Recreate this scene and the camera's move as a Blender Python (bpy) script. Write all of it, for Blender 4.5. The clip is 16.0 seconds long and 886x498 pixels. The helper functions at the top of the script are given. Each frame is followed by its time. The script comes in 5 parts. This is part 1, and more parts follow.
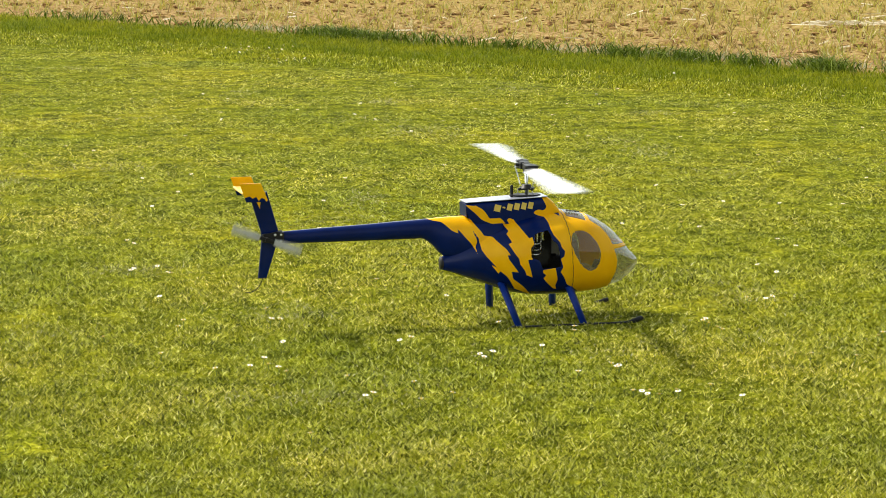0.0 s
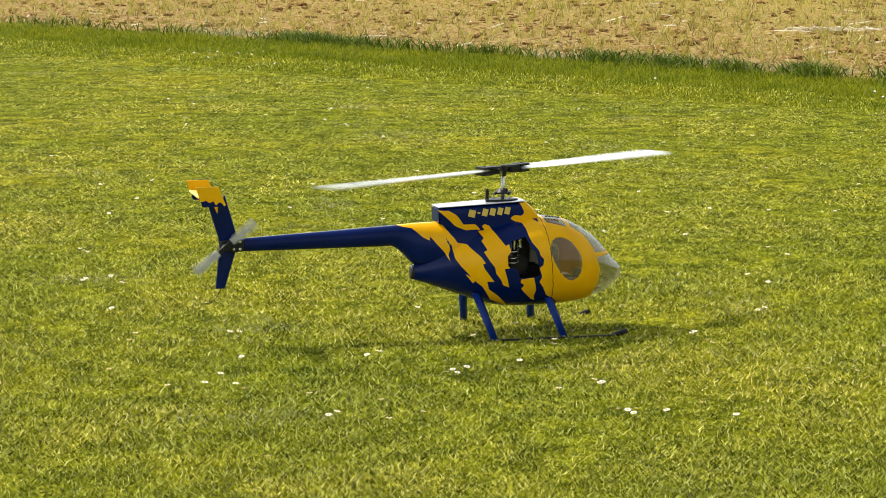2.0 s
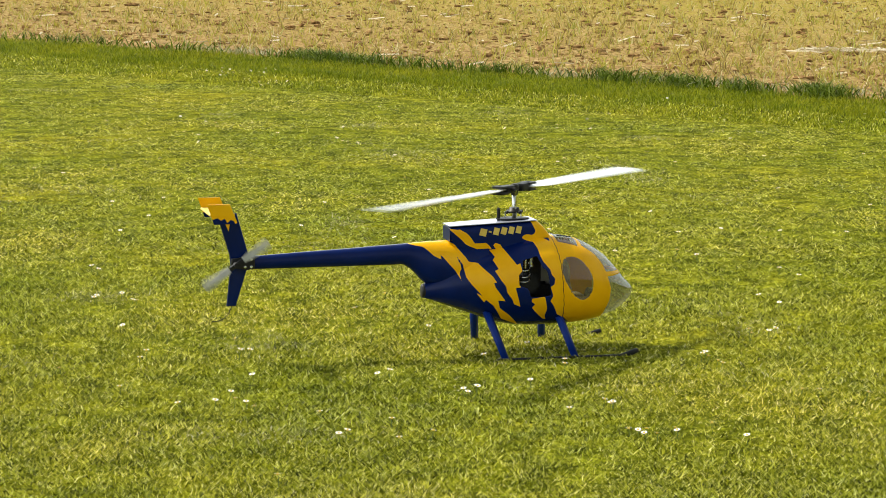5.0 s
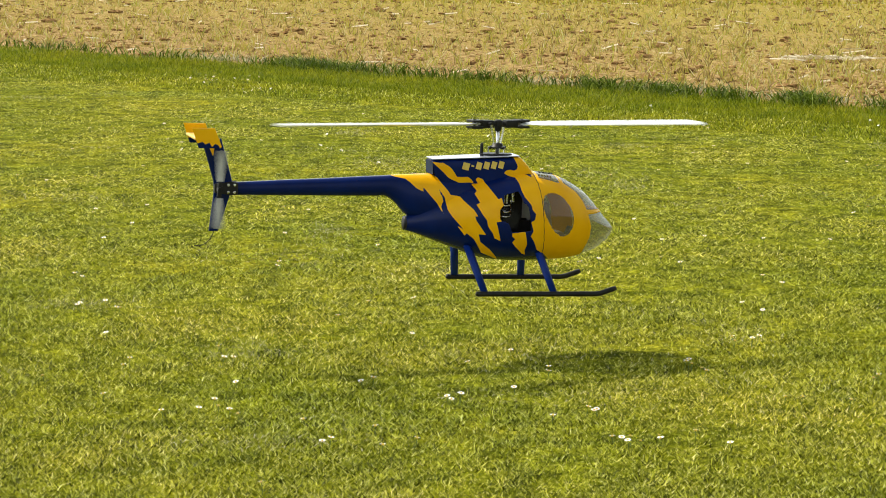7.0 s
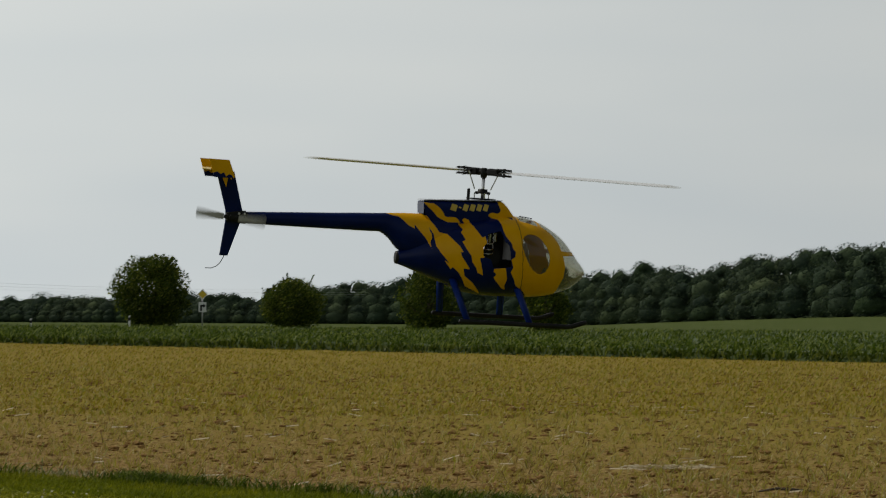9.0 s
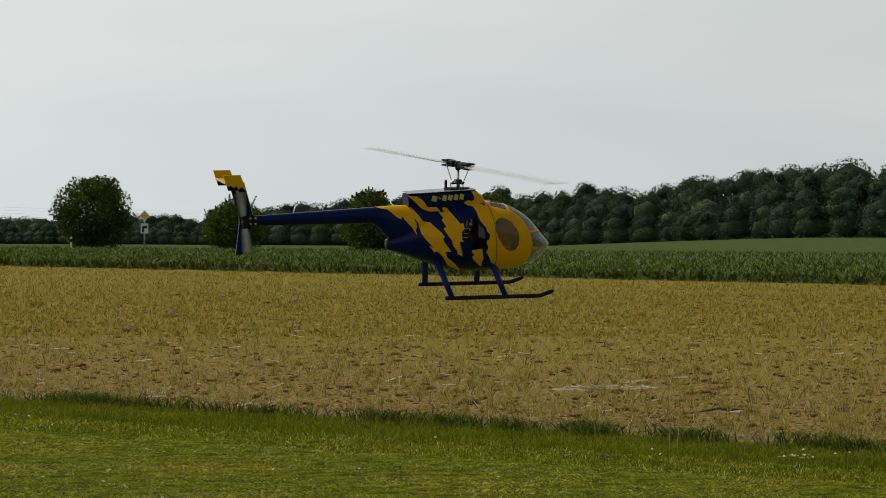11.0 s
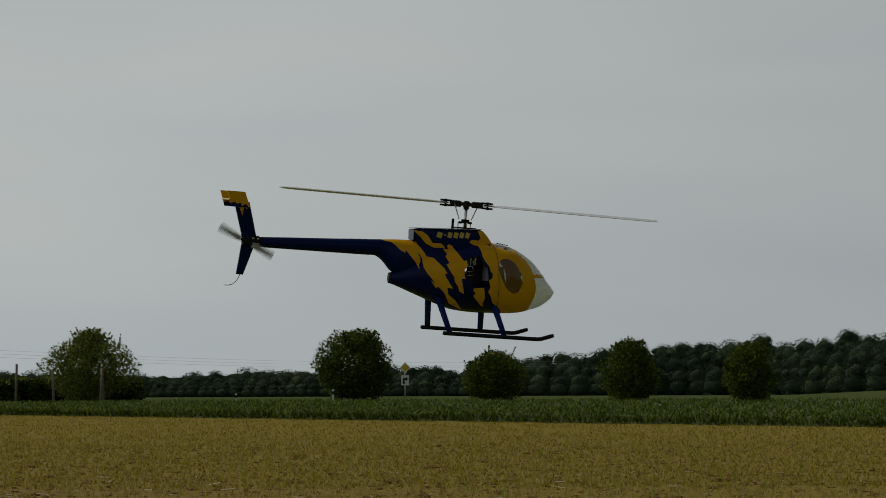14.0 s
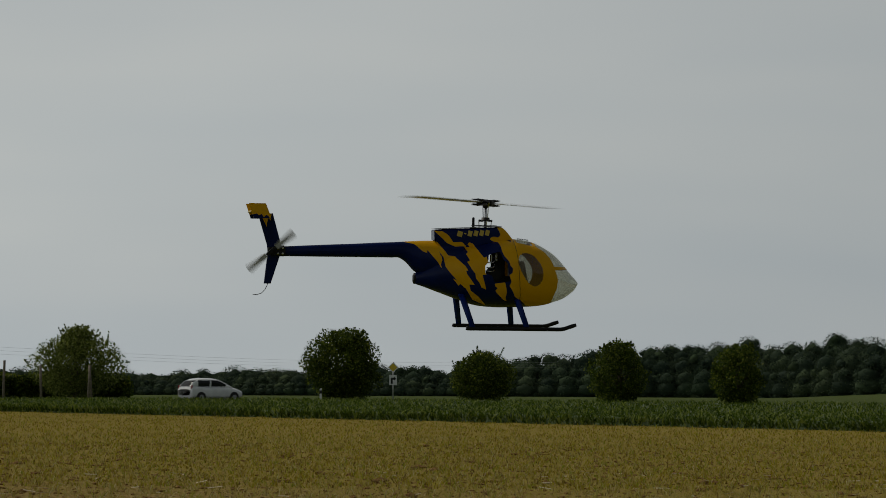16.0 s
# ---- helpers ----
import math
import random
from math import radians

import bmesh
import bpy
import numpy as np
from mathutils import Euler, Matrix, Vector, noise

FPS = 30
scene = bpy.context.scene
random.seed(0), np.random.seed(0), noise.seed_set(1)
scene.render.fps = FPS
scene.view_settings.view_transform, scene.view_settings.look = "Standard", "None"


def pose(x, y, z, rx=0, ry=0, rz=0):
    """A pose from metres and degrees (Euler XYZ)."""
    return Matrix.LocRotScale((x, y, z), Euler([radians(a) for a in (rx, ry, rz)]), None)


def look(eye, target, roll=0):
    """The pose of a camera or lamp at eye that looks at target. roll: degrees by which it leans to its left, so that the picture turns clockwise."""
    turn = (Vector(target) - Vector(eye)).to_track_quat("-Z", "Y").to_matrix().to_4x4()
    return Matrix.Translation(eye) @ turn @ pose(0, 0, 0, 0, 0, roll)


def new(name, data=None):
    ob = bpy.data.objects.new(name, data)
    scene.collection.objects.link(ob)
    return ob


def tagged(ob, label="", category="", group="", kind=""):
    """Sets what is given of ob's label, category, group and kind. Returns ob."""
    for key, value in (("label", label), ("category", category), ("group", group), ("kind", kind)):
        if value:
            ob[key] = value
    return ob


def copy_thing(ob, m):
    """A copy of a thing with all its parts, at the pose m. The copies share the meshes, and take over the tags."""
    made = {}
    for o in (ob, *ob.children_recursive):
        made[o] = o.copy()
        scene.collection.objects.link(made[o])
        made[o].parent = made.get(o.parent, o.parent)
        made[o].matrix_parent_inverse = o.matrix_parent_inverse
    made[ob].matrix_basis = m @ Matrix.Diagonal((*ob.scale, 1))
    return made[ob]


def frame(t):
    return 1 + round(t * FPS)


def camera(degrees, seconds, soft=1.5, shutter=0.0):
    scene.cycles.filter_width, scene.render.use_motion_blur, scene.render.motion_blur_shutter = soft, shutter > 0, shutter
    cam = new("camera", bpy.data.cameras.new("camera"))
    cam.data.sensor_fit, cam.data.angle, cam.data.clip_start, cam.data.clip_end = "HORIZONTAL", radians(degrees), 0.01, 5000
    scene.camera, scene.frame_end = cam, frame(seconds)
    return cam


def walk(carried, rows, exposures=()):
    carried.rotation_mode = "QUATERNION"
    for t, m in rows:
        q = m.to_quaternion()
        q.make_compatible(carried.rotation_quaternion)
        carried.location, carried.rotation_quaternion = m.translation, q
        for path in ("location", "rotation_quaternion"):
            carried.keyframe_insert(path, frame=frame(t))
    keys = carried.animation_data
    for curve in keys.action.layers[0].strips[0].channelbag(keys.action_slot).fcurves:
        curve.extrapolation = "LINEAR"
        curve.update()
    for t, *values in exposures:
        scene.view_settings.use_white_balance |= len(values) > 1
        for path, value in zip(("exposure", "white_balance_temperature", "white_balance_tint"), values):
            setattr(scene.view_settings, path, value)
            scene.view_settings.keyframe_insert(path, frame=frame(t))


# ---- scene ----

# The camera is held at eye height and pans; it stood half a metre further back at first.
# time, eye, degrees to the right of +y, degrees up, lean
PATH = [
    (0.0, (-0.016, -0.536, 1.572), -0.444, -9.003, 0.182),
    (0.5, (-0.017, -0.541, 1.573), -0.285, -8.950, 0.058),
    (1.0, (-0.017, -0.541, 1.573), -0.049, -8.611, 0.204),
    (1.5, (-0.007, -0.247, 1.519), 0.396, -8.735, 0.363),
    (2.0, (0.000, 0.000, 1.473), 0.090, -8.711, 0.256),
    (2.5, (0.000, 0.000, 1.473), -0.027, -8.554, 0.510),
    (3.0, (0.000, 0.000, 1.473), 0.042, -8.604, 0.595),
    (3.5, (0.000, 0.000, 1.473), -0.034, -8.718, 0.669),
    (4.0, (0.000, 0.000, 1.473), -0.190, -8.612, 0.491),
    (4.5, (0.000, 0.000, 1.473), -0.192, -8.313, 0.494),
    (6.8, (0.000, 0.000, 1.473), 0.135, -8.236, 0.613),
    (7.0, (0.000, 0.000, 1.473), 0.204, -8.106, 0.591),
    (7.5, (0.000, 0.000, 1.473), 0.303, -6.148, 0.515),
    (8.0, (0.000, 0.000, 1.473), 0.588, -2.975, 0.576),
    (8.5, (0.000, 0.000, 1.473), 2.206, -0.214, 0.677),
    (9.0, (0.000, 0.000, 1.473), 3.775, 1.391, 0.353),
    (9.2, (0.000, 0.000, 1.473), 4.456, 1.803, 0.382),
    (11.3, (0.000, 0.000, 1.473), 5.109, -0.546, 0.328),
    (11.5, (0.000, 0.000, 1.473), 4.905, -0.462, 0.331),
    (12.0, (0.000, 0.000, 1.473), 4.150, -0.624, 0.394),
    (12.5, (0.000, 0.000, 1.473), 2.508, -0.234, 0.264),
    (13.0, (0.000, 0.000, 1.473), 1.094, 1.017, 0.070),
    (13.5, (0.000, 0.000, 1.473), -0.107, 2.394, -0.197),
    (14.0, (0.000, 0.000, 1.473), -0.857, 3.037, -0.234),
    (14.5, (0.000, 0.000, 1.473), -1.577, 3.003, -0.016),
    (15.0, (0.000, 0.000, 1.473), -1.189, 3.105, 0.046),
    (15.5, (0.000, 0.000, 1.473), -0.847, 3.114, 0.095),
    (16.0, (0.000, 0.000, 1.473), -0.607, 3.040, 0.288),
]


def aim(eye, right, up, lean):
    a, e = radians(right), radians(up)
    way = Vector((math.sin(a) * math.cos(e), math.cos(a) * math.cos(e), math.sin(e)))
    return look(eye, Vector(eye) + way, lean)


cam = camera(20.2, 16.0, soft=0.8, shutter=0.2)
walk(cam, [(t, aim(e, a, b, c)) for t, e, a, b, c in PATH],
     exposures=[(0, 0.35, 6500, 10), (1.2, 0.35, 6500, 10), (2.0, 0.25, 6500, 10), (7.2, 0.26, 6500, 10), (7.6, 0.27, 6500, 10), (8.0, 0.22, 6500, 10), (8.5, -0.76, 6550, 10), (9.0, -1.62, 6600, 10.5),
                (9.5, -1.58, 6650, 11), (11.0, -1.4, 6650, 11), (11.5, -1.36, 6650, 11), (12.5, -1.38, 6650, 11),
                (13.0, -1.68, 6600, 10.5), (13.5, -1.92, 6550, 10), (14.0, -2.18, 6500, 10), (16.0, -2.17, 6500, 10)])

# ---- light: a hazy sun from behind on one side, under a milky sky ----
SUN = Vector((0.75, -0.48, -1.0)).normalized()
lamp = new("sun", bpy.data.lights.new("sun", "SUN"))
lamp.data.energy, lamp.data.angle, lamp.data.color = 5.0, radians(1.5), (1.0, 0.93, 0.78)
lamp.matrix_world = look((0, 0, 30), Vector((0, 0, 30)) + SUN)

world = bpy.data.worlds.new("sky")
scene.world = world
world.use_nodes = True
wn, wl = world.node_tree.nodes, world.node_tree.links
sky = wn.new("ShaderNodeTexSky")
sky.sky_type, sky.sun_disc = "NISHITA", False
sky.sun_elevation = math.asin(-SUN.z)
sky.sun_rotation = math.atan2(-SUN.x, -SUN.y)
sky.air_density, sky.dust_density, sky.ozone_density = 1.0, 5.0, 1.0
haze = wn.new("ShaderNodeTexNoise")
haze.inputs["Scale"].default_value, haze.inputs["Detail"].default_value = 2.2, 3.0
streak = wn.new("ShaderNodeMapping")
streak.inputs["Scale"].default_value = (1.0, 1.0, 5.0)
streak_at = wn.new("ShaderNodeTexCoord")
wl.new(streak_at.outputs["Generated"], streak.inputs[0])
wl.new(streak.outputs[0], haze.inputs["Vector"])
tint = wn.new("ShaderNodeValToRGB")
tint.color_ramp.elements[0].position, tint.color_ramp.elements[0].color = 0.35, (11.2, 12.4, 12.9, 1)
tint.color_ramp.elements[1].position, tint.color_ramp.elements[1].color = 0.65, (13.4, 14.1, 13.9, 1)
mixed = wn.new("ShaderNodeMix")
mixed.data_type = "RGBA"
mixed.inputs[0].default_value = 0.75
wl.new(haze.outputs["Fac"], tint.inputs[0])
wl.new(sky.outputs[0], mixed.inputs[6])
wl.new(tint.outputs[0], mixed.inputs[7])
# haze: brightest along the horizon, thinner overhead
up = wn.new("ShaderNodeSeparateXYZ")
way = wn.new("ShaderNodeTexCoord")
wl.new(way.outputs["Generated"], up.inputs[0])
thin = wn.new("ShaderNodeMapRange")
thin.inputs[1].default_value, thin.inputs[2].default_value = 0.0, 0.8
thin.inputs[3].default_value, thin.inputs[4].default_value = 1.75, 0.32
wl.new(up.outputs[2], thin.inputs[0])
# and brighter on the side of the sun
toward = wn.new("ShaderNodeVectorMath")
toward.operation = "DOT_PRODUCT"
toward.inputs[1].default_value = -SUN
wl.new(way.outputs["Generated"], toward.inputs[0])
glare = wn.new("ShaderNodeMapRange")
glare.inputs[1].default_value, glare.inputs[2].default_value = -0.5, 0.5
glare.inputs[3].default_value, glare.inputs[4].default_value = 0.30, 1.15
wl.new(toward.outputs["Value"], glare.inputs[0])
both = wn.new("ShaderNodeMath")
both.operation = "MULTIPLY"
wl.new(thin.outputs[0], both.inputs[0])
wl.new(glare.outputs[0], both.inputs[1])
layered = wn.new("ShaderNodeVectorMath")
layered.operation = "SCALE"
wl.new(mixed.outputs[2], layered.inputs[0])
wl.new(both.outputs[0], layered.inputs["Scale"])
wl.new(layered.outputs[0], wn["Background"].inputs[0])
wn["Background"].inputs[1].default_value = 0.104


# ---- materials ----
def material(name, rough=0.5, metal=0.0, coat=0.0):
    m = bpy.data.materials.new(name)
    m.use_nodes = True
    b = m.node_tree.nodes["Principled BSDF"]
    b.inputs["Roughness"].default_value, b.inputs["Metallic"].default_value = rough, metal
    b.inputs["Coat Weight"].default_value = coat
    return m, m.node_tree.nodes, m.node_tree.links, b


def ramp(n, stops):
    r = n.new("ShaderNodeValToRGB")
    e = r.color_ramp.elements
    while len(e) < len(stops):
        e.new(0.5)
    for k, (p, c) in zip(e, stops):
        k.position, k.color = p, (*c, 1)
    return r


def noise_tex(n, l, scale, detail=4.0, coords="Object", squash=None):
    tc = n.new("ShaderNodeTexCoord")
    t = n.new("ShaderNodeTexNoise")
    t.inputs["Scale"].default_value, t.inputs["Detail"].default_value = scale, detail
    if squash:
        mp = n.new("ShaderNodeMapping")
        mp.inputs["Scale"].default_value = squash
        l.new(tc.outputs[coords], mp.inputs[0])
        l.new(mp.outputs[0], t.inputs["Vector"])
    else:
        l.new(tc.outputs[coords], t.inputs["Vector"])
    return t


def mix_rgb(n, l, fac, a, b, blend="MIX"):
    m = n.new("ShaderNodeMix")
    m.data_type, m.blend_type = "RGBA", blend
    for k, v in ((0, fac), (6, a), (7, b)):
        if isinstance(v, (int, float)):
            m.inputs[k].default_value = v
        elif isinstance(v, tuple):
            m.inputs[k].default_value = (*v, 1)
        else:
            l.new(v, m.inputs[k])
    return m.outputs[2]


def bump(n, l, b, height, strength, distance):
    k = n.new("ShaderNodeBump")
    k.inputs["Strength"].default_value, k.inputs["Distance"].default_value = strength, distance
    l.new(height, k.inputs["Height"])
    l.new(k.outputs[0], b.inputs["Normal"])


def varied(name, lo, hi, scale=30.0, rough=0.5, metal=0.0, coat=0.0, relief=0.0, detail=4.0, shine=0.5):
    """Two tones over noise, with a slightly uneven gloss."""
    m, n, l, b = material(name, rough, metal, coat)
    b.inputs["Specular IOR Level"].default_value = shine
    t = noise_tex(n, l, scale, detail)
    r = ramp(n, [(0.35, lo), (0.65, hi)])
    l.new(t.outputs["Fac"], r.inputs[0])
    l.new(r.outputs[0], b.inputs["Base Color"])
    mr = n.new("ShaderNodeMapRange")
    mr.inputs[3].default_value, mr.inputs[4].default_value = max(rough - 0.07, 0.02), min(rough + 0.1, 1.0)
    l.new(t.outputs["Fac"], mr.inputs[0])
    l.new(mr.outputs[0], b.inputs["Roughness"])
    if relief:
        bump(n, l, b, t.outputs["Fac"], 0.6, relief)
    return m


def leafy(name, stops, rough=0.6, through_light=0.35, patch=0.0, patch_tone=(1, 1, 1), mottle=0.0):
    """Blades and leaves: a tone for each piece, light shining through, broad patches."""
    m, n, l, b = material(name, rough)
    g = n.new("ShaderNodeNewGeometry")
    r = ramp(n, stops)
    l.new(g.outputs["Random Per Island"], r.inputs[0])
    col = r.outputs[0]
    if patch:
        t = noise_tex(n, l, patch, 6.0)
        k = ramp(n, [(0.3, (0.74, 0.84, 0.7)), (0.5, (0.97, 0.99, 0.95)), (0.72, patch_tone)])
        l.new(t.outputs["Fac"], k.inputs[0])
        col = mix_rgb(n, l, 1.0, col, k.outputs[0], "MULTIPLY")
    if mottle:
        t = noise_tex(n, l, mottle, 3.0)
        k = ramp(n, [(0.32, (0.80, 0.84, 0.74)), (0.5, (1.0, 1.0, 1.0)), (0.68, (1.16, 1.14, 1.16))])
        l.new(t.outputs["Fac"], k.inputs[0])
        col = mix_rgb(n, l, 1.0, col, k.outputs[0], "MULTIPLY")
    l.new(col, b.inputs["Base Color"])
    b.inputs["Specular IOR Level"].default_value = 0.1
    tr = n.new("ShaderNodeBsdfTranslucent")
    l.new(col, tr.inputs[0])
    ms = n.new("ShaderNodeMixShader")
    ms.inputs[0].default_value = through_light
    l.new(b.outputs[0], ms.inputs[1])
    l.new(tr.outputs[0], ms.inputs[2])
    l.new(ms.outputs[0], n["Material Output"].inputs[0])
    return m


def glass(name, tone, see=0.7, rough=0.05):
    """Tinted acrylic: partly clear, glossy."""
    m, n, l, b = material(name, rough)
    b.inputs["Base Color"].default_value = (*tone, 1)
    tr = n.new("ShaderNodeBsdfTransparent")
    tr.inputs[0].default_value = (0.82, 0.82, 0.76, 1)
    ms = n.new("ShaderNodeMixShader")
    ms.inputs[0].default_value = see
    l.new(b.outputs[0], ms.inputs[1])
    l.new(tr.outputs[0], ms.inputs[2])
    shine = n.new("ShaderNodeBsdfGlossy")
    shine.inputs["Roughness"].default_value = rough
    rim = n.new("ShaderNodeLayerWeight")
    rim.inputs[0].default_value = 0.3
    sheen = n.new("ShaderNodeMapRange")
    sheen.inputs[3].default_value, sheen.inputs[4].default_value = 0.02, 0.3
    l.new(rim.outputs["Facing"], sheen.inputs[0])
    top = n.new("ShaderNodeMixShader")
    l.new(sheen.outputs[0], top.inputs[0])
    l.new(ms.outputs[0], top.inputs[1])
    l.new(shine.outputs[0], top.inputs[2])
    l.new(top.outputs[0], n["Material Output"].inputs[0])
    return m


YELLOW = varied("yellow_paint", (0.80, 0.40, 0.002), (0.86, 0.46, 0.004), 14, 0.3, 0, 0.1, shine=0.25)
BLUE = varied("blue_paint", (0.0002, 0.0075, 0.062), (0.0004, 0.010, 0.082), 14, 0.3, 0, 0.3, shine=0.05)
STRUT_BLUE = varied("strut_blue_paint", (0.0025, 0.021, 0.17), (0.005, 0.03, 0.22), 20, 0.4, 0, 0.0, shine=0.2)
def livery_paint():
    """Blue and yellow lacquer, parted where the stripe value on the corners changes sign."""
    m, n, l, b = material("striped_lacquer", 0.26, 0, 0.12)
    b.inputs["Specular IOR Level"].default_value = 0.1
    b.inputs["Coat Roughness"].default_value = 0.22
    at = n.new("ShaderNodeAttribute")
    at.attribute_name = "stripe"
    step = n.new("ShaderNodeMapRange")
    step.inputs[1].default_value, step.inputs[2].default_value = -0.0003, 0.0003
    l.new(at.outputs["Fac"], step.inputs[0])
    t = noise_tex(n, l, 14)
    blue, yellow = ramp(n, [(0.35, (0.0002, 0.0075, 0.066)), (0.65, (0.0004, 0.010, 0.086))]), ramp(n, [(0.35, (0.78, 0.385, 0.002)), (0.65, (0.84, 0.44, 0.004))])
    l.new(t.outputs["Fac"], blue.inputs[0])
    l.new(t.outputs["Fac"], yellow.inputs[0])
    l.new(mix_rgb(n, l, step.outputs[0], blue.outputs[0], yellow.outputs[0]), b.inputs["Base Color"])
    return m


LIVERY = livery_paint()
BLACK = varied("black_plastic", (0.006, 0.006, 0.007), (0.014, 0.014, 0.014), 60, 0.45, shine=0.25)
CARBON = varied("carbon_plate", (0.006, 0.006, 0.007), (0.016, 0.016, 0.017), 200, 0.45, 0, 0.0, shine=0.25)
STEEL = varied("machined_alloy", (0.55, 0.55, 0.56), (0.7, 0.7, 0.7), 80, 0.25, 1.0)
WHITE_BLADE = varied("white_blade_gelcoat", (0.78, 0.79, 0.79), (0.85, 0.86, 0.86), 12, 0.25, 0, 0.8)
TAIL_BLADE = varied("grey_tail_blade", (0.36, 0.36, 0.36), (0.46, 0.46, 0.46), 40, 0.4)
CREAM = varied("cream_seat", (0.42, 0.34, 0.24), (0.55, 0.45, 0.32), 30, 0.8)
MARKING = varied("pale_yellow_marking", (0.62, 0.44, 0.08), (0.70, 0.52, 0.12), 40, 0.4)
CANOPY = glass("smoked_canopy_acrylic", (0.50, 0.49, 0.45), 0.92, 0.03)
PANE = glass("smoked_door_pane", (0.18, 0.15, 0.11), 0.8)

# ---- geometry helpers ----
def part(name, bm, mat, parent, label="", smooth=False):
    me = bpy.data.meshes.new(name)
    bmesh.ops.recalc_face_normals(bm, faces=bm.faces)
    bm.to_mesh(me)
    bm.free()
    for m in (mat if isinstance(mat, (list, tuple)) else [mat]):
        me.materials.append(m)
    if smooth:
        me.polygons.foreach_set("use_smooth", [True] * len(me.polygons))
    ob = new(name, me)
    ob.parent = parent
    if label:
        ob["label"] = label
    return ob


def empty(name, m=None):
    ob = new(name)
    ob.empty_display_size = 0.1
    if m is not None:
        ob.matrix_basis = m
    return ob


def add_box(bm, size, m=Matrix(), bevel=0.0):
    r = bmesh.ops.create_cube(bm, size=1.0, matrix=m @ Matrix.Diagonal((*size, 1)))
    if bevel:
        es = list({e for v in r["verts"] for e in v.link_edges})
        bmesh.ops.bevel(bm, geom=es, offset=bevel, segments=2, affect="EDGES", profile=0.7)


def add_tube(bm, pts, radii, sides=10):
    """A round tube through the points, with closed ends."""
    pts = [Vector(p) for p in pts]
    if isinstance(radii, (int, float)):
        radii = [radii] * len(pts)
    rings, side = [], None
    for i, (p, r) in enumerate(zip(pts, radii)):
        d = (pts[min(i + 1, len(pts) - 1)] - pts[max(i - 1, 0)]).normalized()
        if side is None:
            side = d.orthogonal().normalized()
        side = (side - d * side.dot(d)).normalized()
        up = d.cross(side)
        rings.append([bm.verts.new(p + r * (math.cos(a) * side + math.sin(a) * up))
                      for a in (2 * math.pi * k / sides for k in range(sides))])
    for a, b in zip(rings, rings[1:]):
        for k in range(sides):
            bm.faces.new((a[k], a[(k + 1) % sides], b[(k + 1) % sides], b[k]))
    bm.faces.new(rings[0][::-1])
    bm.faces.new(rings[-1])


def add_slab(bm, outline, normal_axis, centre, thick, edge=0.6):
    """A plate with a thinned rim from an outline in two axes; normal_axis 1: x,z plane; 2: x,y plane."""
    n = len(outline)
    cx, cy = sum(p[0] for p in outline) / n, sum(p[1] for p in outline) / n

    def at(p, h, k):
        a, b = cx + (p[0] - cx) * k, cy + (p[1] - cy) * k
        return (a, centre + h, b) if normal_axis == 1 else (a, b, centre + h)
    rows = [[bm.verts.new(at(p, h, k)) for p in outline] for h, k in
            ((-thick / 2, 0.94), (-thick / 2 * edge, 1.0), (thick / 2 * edge, 1.0), (thick / 2, 0.94))]
    for a, b in zip(rows, rows[1:]):
        for i in range(n):
            bm.faces.new((a[i], a[(i + 1) % n], b[(i + 1) % n], b[i]))
    bm.faces.new(rows[0][::-1])
    bm.faces.new(rows[-1])


def plain_mesh(name, co, tris, mat, label="", category="", kind="stuff", parent=None, smooth=False):
    """One mesh from arrays of corners and triangles."""
    me = bpy.data.meshes.new(name)
    co, tris = np.asarray(co, np.float32), np.asarray(tris, np.int32)
    me.vertices.add(len(co))
    me.vertices.foreach_set("co", co.ravel())
    me.loops.add(tris.size)
    me.loops.foreach_set("vertex_index", tris.ravel())
    me.polygons.add(len(tris))
    me.polygons.foreach_set("loop_start", np.arange(0, tris.size, 3, dtype=np.int32))
    me.polygons.foreach_set("use_smooth", np.full(len(tris), smooth))
    me.update()
    me.materials.append(mat)
    ob = new(name, me)
    ob.parent = parent
    return tagged(ob, label, category, "", kind)


def inside(poly, x, z):
    """Which of the points lie in the outline."""
    hit = np.zeros(x.shape, bool)
    j = len(poly) - 1
    for i in range(len(poly)):
        (xa, za), (xb, zb) = poly[i], poly[j]
        if za != zb:
            hit ^= ((za > z) != (zb > z)) & (x < (xb - xa) * (z - za) / (zb - za) + xa)
        j = i
    return hit

# ---- ground ----
RNG = np.random.default_rng(7)
EDGE = (20.1, -0.83)      # where the verge meets the field: y at x = 0, slope
TRACK = (18.5, -0.81)     # where the tallest grass of the verge ends
MOWN = (17.25, -0.76)     # where the mown lawn begins
CROP = (89.5, -1.08)      # where the green crop begins


def lie(x, y):
    """Height of the land: level, falling gently past the road."""
    d = np.hypot(x, y)
    fall = np.clip((d - 175) / 725, 0, 1.3)
    rise = np.clip((np.degrees(np.arctan2(x, np.maximum(y, 1))) - 7) / 7, 0, 1) * np.clip((d - 250) / 400, 0, 1.2)
    return np.where(y > 0, -4.0 * fall + 3.5 * rise, 0.0)


